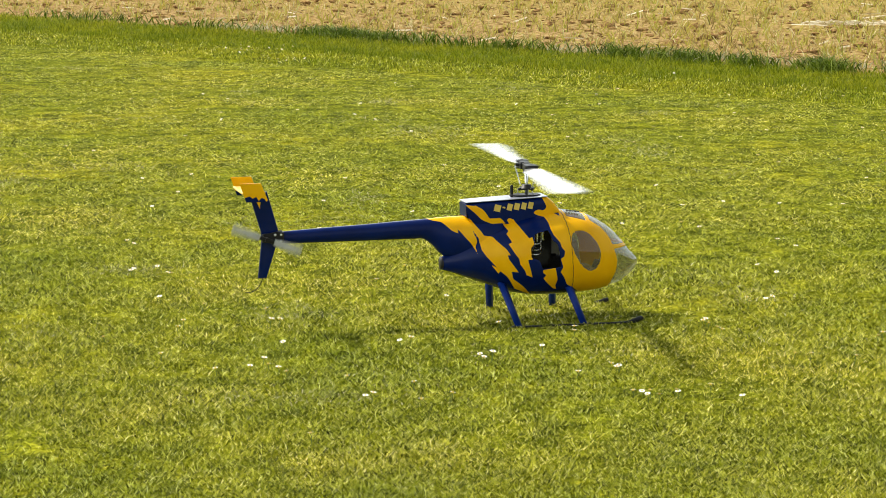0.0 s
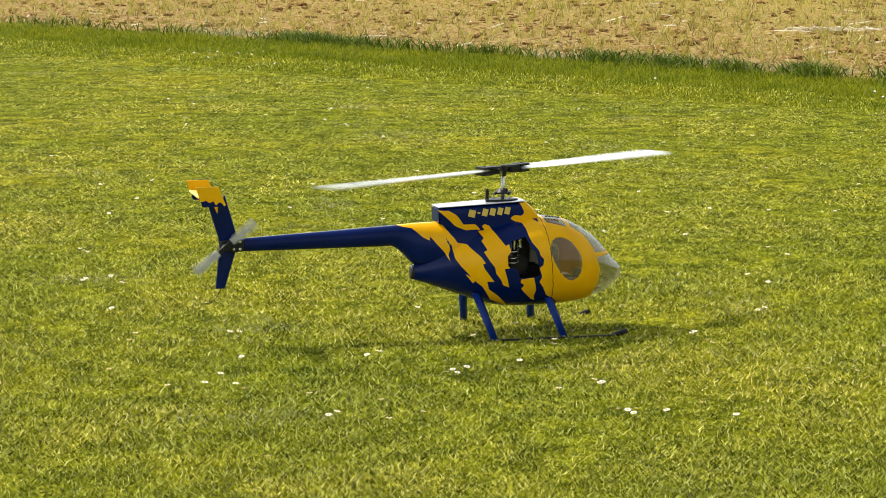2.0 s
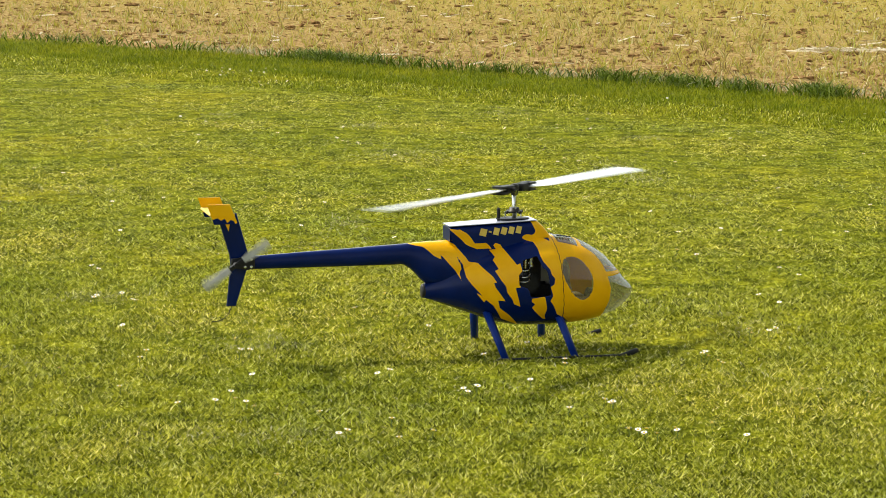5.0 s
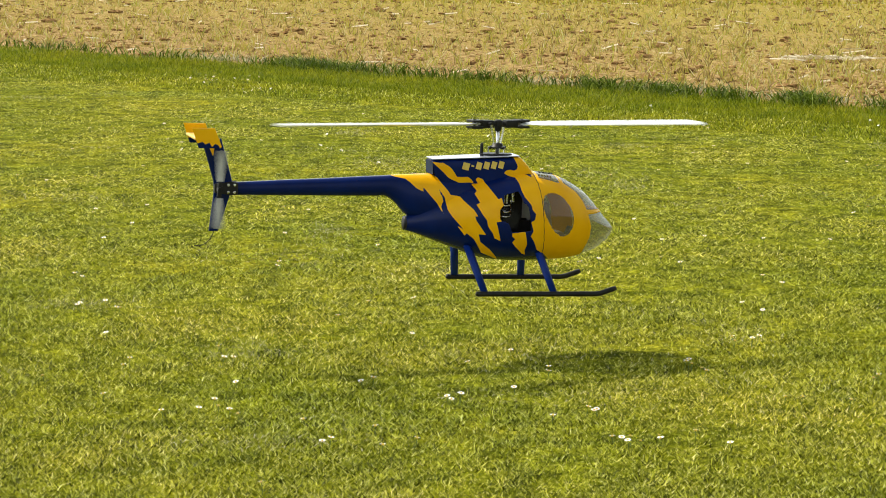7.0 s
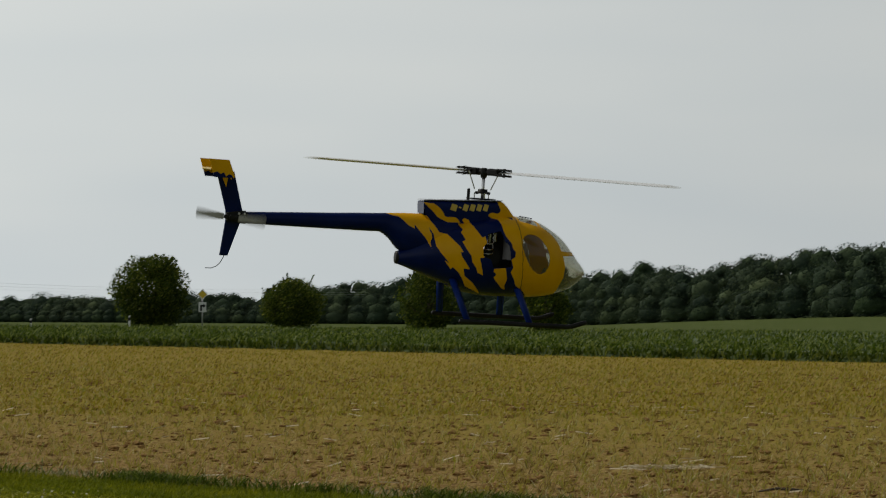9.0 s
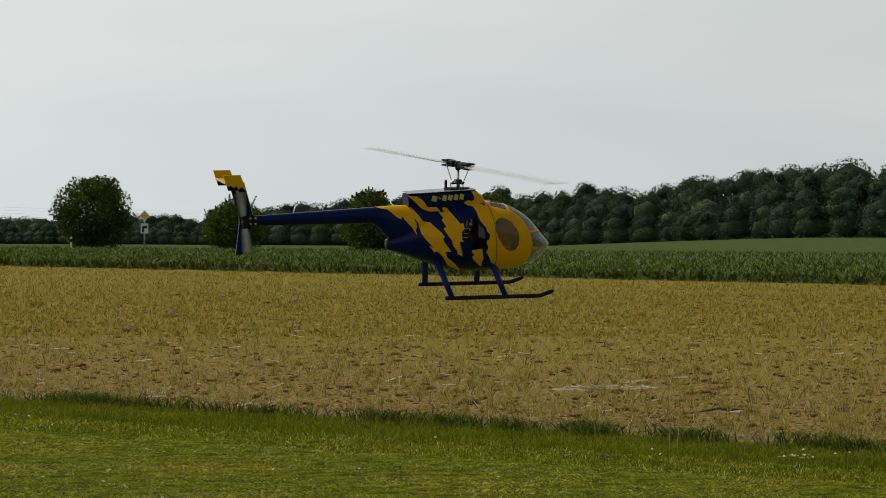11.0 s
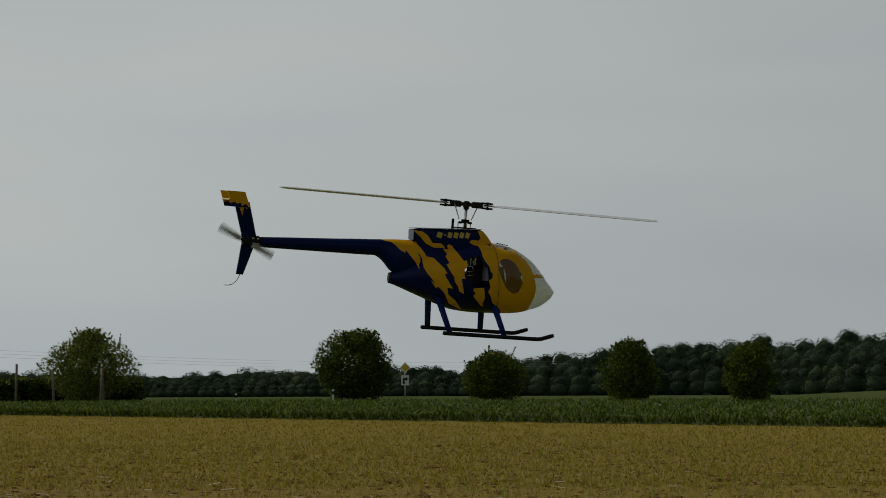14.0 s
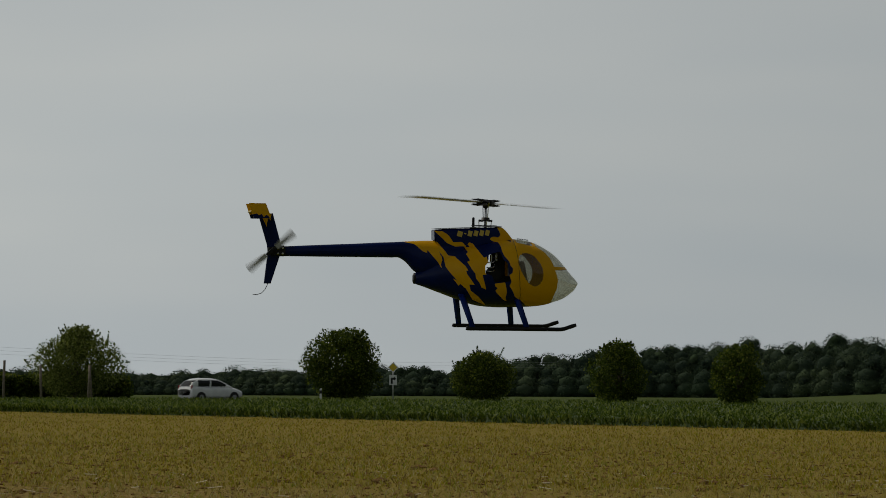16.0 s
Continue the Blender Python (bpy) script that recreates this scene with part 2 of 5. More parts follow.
def build_ground():
    m, n, l, b = material("turf_and_soil", 0.95)
    tc = n.new("ShaderNodeTexCoord")
    sep = n.new("ShaderNodeSeparateXYZ")
    l.new(tc.outputs["Object"], sep.inputs[0])
    wob = noise_tex(n, l, 1.6, 4)

    def beyond(line, soft, wobble):
        s = n.new("ShaderNodeMath"); s.operation = "MULTIPLY_ADD"
        l.new(sep.outputs[0], s.inputs[0]); s.inputs[1].default_value, s.inputs[2].default_value = -line[1], -line[0]
        a = n.new("ShaderNodeMath"); a.operation = "ADD"
        l.new(s.outputs[0], a.inputs[0]); l.new(sep.outputs[1], a.inputs[1])
        w = n.new("ShaderNodeMath"); w.operation = "MULTIPLY_ADD"
        l.new(wob.outputs["Fac"], w.inputs[0]); w.inputs[1].default_value = wobble; l.new(a.outputs[0], w.inputs[2])
        r = n.new("ShaderNodeMapRange")
        l.new(w.outputs[0], r.inputs[0])
        r.inputs[1].default_value, r.inputs[2].default_value = wobble / 2 - soft, wobble / 2 + soft
        return r.outputs[0]
    fine, mid, wide = noise_tex(n, l, 55, 5), noise_tex(n, l, 11, 5), noise_tex(n, l, 0.7, 3)
    turf = ramp(n, [(0.3, (0.03, 0.035, 0.001)), (0.5, (0.13, 0.14, 0.004)), (0.7, (0.30, 0.30, 0.02))])
    l.new(fine.outputs["Fac"], turf.inputs[0])
    pale = ramp(n, [(0.45, (0.8, 0.85, 0.8)), (0.75, (1.35, 1.2, 1.2))])
    l.new(wide.outputs["Fac"], pale.inputs[0])
    tuft = noise_tex(n, l, 7, 7)
    lump = ramp(n, [(0.35, (0.45, 0.5, 0.4)), (0.65, (1.7, 1.65, 1.7))])
    l.new(tuft.outputs["Fac"], lump.inputs[0])
    turf_c = mix_rgb(n, l, 1.0, turf.outputs[0], pale.outputs[0], "MULTIPLY")
    turf_c = mix_rgb(n, l, 1.0, turf_c, lump.outputs[0], "MULTIPLY")
    clod = noise_tex(n, l, 19, 8)
    # tan and brown soil; the darkest stop paints clod shadows into the hollows
    soil = ramp(n, [(0.30, (0.05, 0.024, 0.011)), (0.42, (0.20, 0.112, 0.044)), (0.54, (0.355, 0.24, 0.105)), (0.75, (0.53, 0.40, 0.20))])
    l.new(clod.outputs["Fac"], soil.inputs[0])
    weed = ramp(n, [(0.36, (0.25, 0.25, 0.25)), (0.56, (1, 1, 1))])
    l.new(mid.outputs["Fac"], weed.inputs[0])
    far = n.new("ShaderNodeMapRange")
    across = n.new("ShaderNodeMath"); across.operation = "MULTIPLY_ADD"
    l.new(sep.outputs[0], across.inputs[0]); across.inputs[1].default_value = -EDGE[1]; l.new(sep.outputs[1], across.inputs[2])
    l.new(across.outputs[0], far.inputs[0])
    far.inputs[1].default_value, far.inputs[2].default_value = EDGE[0] + 0.5, EDGE[0] + 15
    far.inputs[3].default_value, far.inputs[4].default_value = 0.05, 0.85
    cover = n.new("ShaderNodeMath"); cover.operation = "MULTIPLY"
    l.new(weed.outputs[0], cover.inputs[0]); l.new(far.outputs[0], cover.inputs[1])
    soil_c = mix_rgb(n, l, cover.outputs[0], soil.outputs[0], (0.315, 0.262, 0.040))
    mead = ramp(n, [(0.3, (0.07, 0.10, 0.025)), (0.7, (0.12, 0.15, 0.05))])
    l.new(wide.outputs["Fac"], mead.inputs[0])
    c = mix_rgb(n, l, beyond(EDGE, 0.25, 1.0), turf_c, soil_c)
    c = mix_rgb(n, l, beyond(CROP, 0.5, 0.5), c, mead.outputs[0])
    l.new(c, b.inputs["Base Color"])
    b.inputs["Specular IOR Level"].default_value = 0.02
    bump(n, l, b, clod.outputs["Fac"], 0.9, 0.06)
    ys = np.concatenate([np.linspace(-60, 4, 9), np.linspace(4.5, 48, 180), np.geomspace(48.5, 4200, 120)])
    xs = np.concatenate([-np.geomspace(3000, 8.2, 50), np.linspace(-8, 12, 90), np.geomspace(12.3, 3000, 50)])
    gx, gy = np.meshgrid(xs, ys)
    z = lie(gx, gy)
    past = gy - (EDGE[0] + EDGE[1] * gx)
    rough = np.array([noise.noise((a * 2.1, b2 * 2.1, 0)) for a, b2 in zip(gx.ravel(), gy.ravel())]).reshape(gx.shape)
    z = z + np.where((past > 0) & (gy < 120), rough * 0.035, rough * 0.006)
    co = np.stack([gx, gy, z], -1).reshape(-1, 3)
    nx = len(xs)
    i, j = np.meshgrid(np.arange(nx - 1), np.arange(len(ys) - 1))
    a = (j * nx + i).ravel()
    tris = np.concatenate([np.stack([a, a + 1, a + nx + 1], 1), np.stack([a, a + nx + 1, a + nx], 1)])
    plain_mesh("ground", co, tris, m, "mown turf beside a bare stubble field under open sky", "ground", "structure", smooth=True)


def blades(name, pos, height, width, lean, mat, label, category, droop=0.5, tall=None):
    """Bent, tapering blades, each of three triangles."""
    n = len(pos)
    h = height * RNG.uniform(0.55, 1.35, n) if tall is None else tall
    az, turn = RNG.uniform(0, 2 * np.pi, n), RNG.uniform(0, 2 * np.pi, n)
    ln = h * lean * RNG.uniform(0.2, 1.5, n)
    w = width * RNG.uniform(0.6, 1.4, n)
    base = np.column_stack([pos, lie(pos[:, 0], pos[:, 1]) - 0.004]) if pos.shape[1] == 2 else pos
    side = np.column_stack([np.cos(turn), np.sin(turn), np.zeros(n)]) * (w / 2)[:, None]
    way = np.column_stack([np.cos(az), np.sin(az), np.zeros(n)])
    mid = base + way * (ln * 0.35)[:, None] + np.array([0, 0, 1]) * (h * 0.62)[:, None]
    tip = base + way * ln[:, None] + np.array([0, 0, 1]) * (h * (1 - droop * RNG.uniform(0, 0.5, n)))[:, None]
    co = np.stack([base - side, base + side, mid - side * 0.75, mid + side * 0.75, tip], 1).reshape(-1, 3)
    k = np.arange(n)[:, None] * 5
    tris = np.concatenate([k + [0, 1, 3], k + [0, 3, 2], k + [2, 3, 4]])
    return plain_mesh(name, co, tris, mat, label, category)


def short_blades(name, pos, height, width, lean, mat, label, category):
    """Short leaning blades of one triangle each."""
    n = len(pos)
    h, az, turn = height * RNG.uniform(0.45, 1.3, n), RNG.uniform(0, 2 * np.pi, n), RNG.uniform(0, 2 * np.pi, n)
    side = np.column_stack([np.cos(turn), np.sin(turn), np.zeros(n)]) * (width / 2 * RNG.uniform(0.6, 1.4, n))[:, None]
    base = np.column_stack([pos, np.full(n, -0.003)])
    tip = base + np.column_stack([np.cos(az) * lean * h, np.sin(az) * lean * h, h]) * RNG.uniform(0.6, 1.1, (n, 1))
    co = np.stack([base - side, base + side, tip], 1).reshape(-1, 3)
    return plain_mesh(name, co, np.arange(3 * n).reshape(-1, 3), mat, label, category)


def ripple(p, wave, seed):
    """Uneven waves over places of the ground, about -1 to 1; wave: radians to the metre."""
    rng = np.random.default_rng(seed)
    total = np.zeros(len(p))
    for k in range(9):
        a = rng.uniform(0, 2 * np.pi)
        w = wave * rng.uniform(0.6, 1.5)
        total += np.sin((p[:, 0] * np.cos(a) + p[:, 1] * np.sin(a)) * w + rng.uniform(0, 6.3))
    return np.clip(total / 3.2, -1, 1)


def scatter(n, y0, y1, half0, half1, power=1.0):
    """Places in the wedge that opens ahead, denser towards its near end for power > 1."""
    y = y0 + (y1 - y0) * RNG.random(n) ** power
    half = half0 + (half1 - half0) * (y - y0) / (y1 - y0)
    return np.column_stack([RNG.uniform(-1, 1, n) * half + 0.02 * y, y])


def edge_y(x):
    return EDGE[0] + EDGE[1] * x


def build_grass():
    lawn = leafy("mown_grass_blades", [(0.0, (0.018, 0.024, 0.001)), (0.3, (0.12, 0.132, 0.003)), (0.62, (0.345, 0.365, 0.014)),
                                       (0.86, (0.66, 0.65, 0.08)), (1.0, (0.92, 0.87, 0.34))], 0.5, 0.35, 0.8, (1.38, 1.25, 1.55), 7.0)
    p = scatter(1400000, 5.2, 21.5, 1.32, 5.6, 1.55)
    p = p[p[:, 1] < MOWN[0] + MOWN[1] * p[:, 0] + RNG.normal(0, 0.12, len(p))]
    laid = np.clip((p[:, 1] - 8.5) / 4, 0, 1)
    short_blades("lawn_grass", p, 0.0125 * (1 + 0.2 * ripple(p, 75, 3) + 0.12 * ripple(p, 15, 4)) * (1 - 0.3 * laid), 0.0056 * (1 + 0.5 * laid), 1.2 + 1.5 * laid, lawn, "short mown yellow-green lawn grass", "grass")
    p = scatter(16000, 5.0, 20, 1.3, 4.8, 1.4)
    p = p[p[:, 1] < MOWN[0] + MOWN[1] * p[:, 0]]
    blades("stray_grass", p, 0.024, 0.0036, 1.4, lawn, "stray longer grass blades in the lawn", "grass", 0.8)
    verge = leafy("verge_grass_blades", [(0.0, (0.085, 0.112, 0.003)), (0.5, (0.18, 0.208, 0.006)), (1.0, (0.34, 0.355, 0.02))], 0.5, 0.38, 1.6, (1.25, 1.15, 1.1))
    x = RNG.uniform(-6.2, 7, 52000)
    top, low = edge_y(x), TRACK[0] + TRACK[1] * x
    y = low + (top - low) * RNG.uniform(-0.03, 1.0, len(x)) + RNG.normal(0, 0.07, len(x))
    swell = np.array([noise.noise((a * 0.9, b * 0.9, 3.0)) for a, b in zip(x, y)])
    blades("verge_grass", np.column_stack([x, y]), 0.05, 0.006, 0.9, verge, "longer uncut green grass along the field edge", "grass", 0.5,
           0.044 * RNG.uniform(0.5, 1.35, len(x)) * (1 + 0.5 * swell))
    x = RNG.uniform(-6.2, 7, 44000)
    top, low = TRACK[0] + TRACK[1] * x, MOWN[0] + MOWN[1] * x
    y = low + (top - low) * RNG.uniform(0, 1.05, len(x)) + RNG.normal(0, 0.06, len(x))
    blades("half_cut_grass", np.column_stack([x, y])[::2], 0.023, 0.0055, 1.1, lawn, "half-cut yellow-green grass between lawn and verge", "grass", 0.6)
    blades("half_cut_grass", np.column_stack([x, y])[1::2], 0.026, 0.0055, 1.1, verge, "half-cut green grass between lawn and verge", "grass", 0.6)
    # pale dried clippings in patches on the lawn
    clip = leafy("dried_clippings", [(0.0, (0.30, 0.28, 0.10)), (0.5, (0.48, 0.44, 0.22)), (1.0, (0.72, 0.68, 0.46))], 0.8, 0.2)
    rng = np.random.default_rng(77)
    cl = []
    for i in range(46):
        cy = rng.uniform(6.5, 19.0)
        cx = rng.uniform(-0.21, 0.21) * cy
        k = rng.integers(60, 260)
        cl.append(np.column_stack([cx + rng.normal(0, rng.uniform(0.06, 0.22), k), cy + rng.normal(0, rng.uniform(0.05, 0.2), k)]))
    p = np.concatenate(cl)
    p = p[p[:, 1] < MOWN[0] + MOWN[1] * p[:, 0]]
    blades("dry_clippings", p, 0.015, 0.0036, 1.8, clip, "pale dried grass clippings lying on the lawn", "grass", 0.9)
    weed = leafy("weed_leaves", [(0.0, (0.032, 0.056, 0.003)), (0.6, (0.085, 0.128, 0.008)), (1.0, (0.22, 0.27, 0.045))], 0.5, 0.4)
    cl = []
    for cx, wide, k in ((-1.05, 0.5, 800), (-0.4, 0.4, 160), (0.35, 0.5, 260), (1.25, 0.3, 330), (1.72, 0.22, 380), (2.15, 0.3, 200), (2.68, 0.2, 420), (3.3, 0.25, 300), (4.2, 0.4, 500), (-2.3, 0.5, 120), (-3.6, 0.8, 200), (5.4, 0.3, 350), (6.4, 0.6, 500)):
        xx = RNG.normal(cx, wide / 2, k)
        cl.append(np.column_stack([xx, edge_y(xx) + RNG.normal(0.05, 0.16, k)]))
    pale = leafy("withered_weeds", [(0.0, (0.22, 0.23, 0.11)), (0.6, (0.38, 0.37, 0.2)), (1.0, (0.62, 0.58, 0.42))], 0.7, 0.3)
    dead = []
    for cx, wide, k in ((-1.9, 0.5, 260), (-0.9, 0.7, 260), (0.9, 0.5, 150), (2.0, 0.9, 320), (3.6, 0.8, 250)):
        xx = RNG.normal(cx, wide / 2, k)
        dead.append(np.column_stack([xx, edge_y(xx) + RNG.normal(0.28, 0.16, k)]))
    blades("withered_weeds", np.concatenate(dead), 0.07, 0.008, 1.5, pale, "pale withered weeds at the field edge", "weeds", 0.8)
    blades("edge_weeds", np.concatenate(cl), 0.105, 0.012, 1.3, weed, "dark green weeds tufted at the field edge", "weeds", 0.6)


def build_stubble():
    dry = leafy("dry_stubble", [(0.0, (0.16, 0.105, 0.045)), (0.3, (0.40, 0.305, 0.090)), (0.6, (0.46, 0.405, 0.070)), (0.82, (0.30, 0.33, 0.035)), (1.0, (0.70, 0.62, 0.36))], 0.7, 0.3)
    tufts = scatter(13000, 17.0, 66, 5.2, 19, 1.35)
    tufts = tufts[tufts[:, 1] > edge_y(tufts[:, 0]) + 0.35]
    near = np.repeat(tufts, 5, 0) + RNG.normal(0, 0.014, (len(tufts) * 5, 2))
    blades("field_shoots", near, 0.095, 0.0085, 1.15, dry, "dying yellow-green shoots in tufts on bare soil", "stubble", 0.5)
    litter = scatter(62000, 17.0, 60, 5.2, 17, 1.35)
    litter = litter[litter[:, 1] > edge_y(litter[:, 0]) + 0.15]
    blades("field_litter", litter, 0.024, 0.010, 2.4, dry, "short broken straw litter on bare soil", "stubble", 0.9)
    ripe = leafy("far_dying_shoots", [(0.0, (0.17, 0.115, 0.03)), (0.35, (0.35, 0.27, 0.033)), (0.7, (0.40, 0.345, 0.030)), (1.0, (0.23, 0.27, 0.025))], 0.7, 0.3)
    far = scatter(60000, 34, 118, 10, 33, 1.0)
    far = far[far[:, 1] < CROP[0] + CROP[1] * far[:, 0] + 0.5]
    blades("far_stubble", far, 0.07, 0.026, 1.0, ripe, "dying yellow shoots on the far part of the field", "stubble", 0.6)
    # clods of earth
    k = 9500
    p = scatter(k, 15.0, 58, 4.6, 15, 1.6)
    p = p[p[:, 1] > edge_y(p[:, 0]) + 0.2]
    bm = bmesh.new()
    bmesh.ops.create_icosphere(bm, subdivisions=1, radius=1)
    v0 = np.array([v.co[:] for v in bm.verts]); f0 = np.array([[v.index for v in f.verts] for f in bm.faces]); bm.free()
    s = RNG.gamma(1.3, 0.0085, len(p)) + 0.006
    co = v0[None] * (1 + RNG.normal(0, 0.2, (len(p), len(v0), 1))) * s[:, None, None] * np.array([1.5, 1.1, 0.62])
    co = co + np.column_stack([p, np.full(len(p), 0.008)])[:, None]
    tris = (f0[None] + (np.arange(len(p)) * len(v0))[:, None, None]).reshape(-1, 3)
    earth = varied("earth_clods", (0.13, 0.066, 0.024), (0.37, 0.23, 0.09), 30, 0.95, relief=0.01, shine=0.03)
    plain_mesh("earth_clods", co.reshape(-1, 3), tris, earth, "crumbled brown earth clods on the field", "soil clods")
    # a scatter of bleached straw
    straw = leafy("bleached_straw", [(0, (0.60, 0.51, 0.35)), (1, (0.84, 0.77, 0.60))], 0.6, 0.15)
    k = 105
    p = np.column_stack([RNG.normal(3.62, 0.2, k), RNG.normal(22.85, 0.14, k)])
    p2 = scatter(230, 18, 40, 5, 9.5, 1.2)
    p2 = p2[p2[:, 1] > edge_y(p2[:, 0]) + 0.3]
    p = np.concatenate([p, p2])
    a, ln, w = RNG.uniform(0, np.pi, len(p)), RNG.uniform(0.03, 0.12, len(p)), 0.008
    d = np.column_stack([np.cos(a), np.sin(a), RNG.normal(0, 0.12, len(p))]) * ln[:, None]
    s = np.column_stack([-np.sin(a), np.cos(a), np.full(len(p), 0.6)]) * w
    b0 = np.column_stack([p, np.full(len(p), 0.03)])
    co = np.stack([b0 - d - s, b0 + d - s, b0 + d + s, b0 - d + s], 1).reshape(-1, 3)
    k4 = np.arange(len(p))[:, None] * 4
    plain_mesh("loose_straw", co, np.concatenate([k4 + [0, 1, 2], k4 + [0, 2, 3]]), straw, "bleached loose straw lying on the soil", "straw")


def build_crop():
    leaf = leafy("crop_leaves", [(0.0, (0.03, 0.055, 0.004)), (0.6, (0.09, 0.14, 0.011)), (1.0, (0.27, 0.31, 0.06))], 0.42, 0.35)
    u = RNG.uniform(-40, 46, 82000)
    front = CROP[0] + CROP[1] * u
    back = np.maximum(np.minimum(152 - 0.22 * u, 166.4 + 0.84 * u), front + 8)
    y = front + (back - front) * RNG.random(len(u)) ** 2.2
    z = RNG.uniform(0.0, 0.24, len(u)) * np.where(y - front < 3, 1, 0) + np.where(y - front < 3, 0, RNG.uniform(0.12, 0.3, len(u)))
    blades("green_crop", np.column_stack([u, y, z]), 0.22, 0.062, 1.15, leaf, "knee-high dense green crop beyond the bare field", "crop", 0.9)
    # plain sheet below the blades; its dark green holds the shade between them
    under = varied("crop_shade_green", (0.04, 0.075, 0.012), (0.075, 0.115, 0.02), 1.5, 0.8)
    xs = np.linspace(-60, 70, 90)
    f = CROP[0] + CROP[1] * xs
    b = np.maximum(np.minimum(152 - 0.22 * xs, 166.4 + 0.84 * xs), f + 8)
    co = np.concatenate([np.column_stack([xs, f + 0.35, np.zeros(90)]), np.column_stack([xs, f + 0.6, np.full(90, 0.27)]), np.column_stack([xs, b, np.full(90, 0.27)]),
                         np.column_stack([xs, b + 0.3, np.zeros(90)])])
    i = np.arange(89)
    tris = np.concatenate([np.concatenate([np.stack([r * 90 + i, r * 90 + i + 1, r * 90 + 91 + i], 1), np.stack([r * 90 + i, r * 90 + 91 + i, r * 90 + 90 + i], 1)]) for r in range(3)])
    plain_mesh("crop_shade_sheet", co, tris, under, "plain sheet in dark shade green under the crop leaves", "crop")


def polar(az, d):
    a = radians(az)
    return d * math.sin(a), d * math.cos(a)


# ---- trees ----
BUSH_LEAF = leafy("bush_leaves", [(0.0, (0.03, 0.055, 0.008)), (0.5, (0.065, 0.10, 0.012)), (0.85, (0.14, 0.18, 0.02)), (1.0, (0.28, 0.30, 0.05))], 0.5, 0.42)
PALE_LEAF = leafy("willow_leaves", [(0.0, (0.07, 0.10, 0.018)), (0.5, (0.16, 0.20, 0.04)), (1.0, (0.32, 0.36, 0.10))], 0.5, 0.45)
# the far wood's greens are shifted to blue, which paints distance haze into them
HAZY_FOREST_LEAF = leafy("hazed_forest_leaves", [(0.0, (0.030, 0.050, 0.037)), (0.5, (0.050, 0.077, 0.049)), (1.0, (0.080, 0.115, 0.060))], 0.8, 0.15, 0.035, (1.5, 1.35, 1.2))
BARK = varied("grey_bark", (0.06, 0.045, 0.03), (0.14, 0.11, 0.08), 6, 0.9, relief=0.02)


def leaf_cloud(centres, radii, per, size, rng, inner=0.35, outer=1.08):
    """Small tilted leaf sprays on and in uneven clumps."""
    out = []
    for c, r in zip(centres, radii):
        k = max(int(per * (r[0] * r[2])), 12)
        v = rng.normal(0, 1, (k, 3))
        v /= np.linalg.norm(v, axis=1)[:, None]
        out.append(np.array(c) + v * np.array(r) * (rng.uniform(inner, outer, k) ** 0.6)[:, None])
    p = np.concatenate(out)
    n = len(p)
    a = rng.normal(0, 1, (n, 3)); a /= np.linalg.norm(a, axis=1)[:, None]
    b = np.cross(a, rng.normal(0, 1, (n, 3))); b /= np.linalg.norm(b, axis=1)[:, None]
    s = size * rng.uniform(0.5, 1.4, n)[:, None]
    co = np.stack([p - a * s, p + b * s * 0.75, p + a * s, p - b * s * 0.75], 1).reshape(-1, 3)
    k = np.arange(n)[:, None] * 4
    return co, np.concatenate([k + [0, 1, 2], k + [0, 2, 3]])


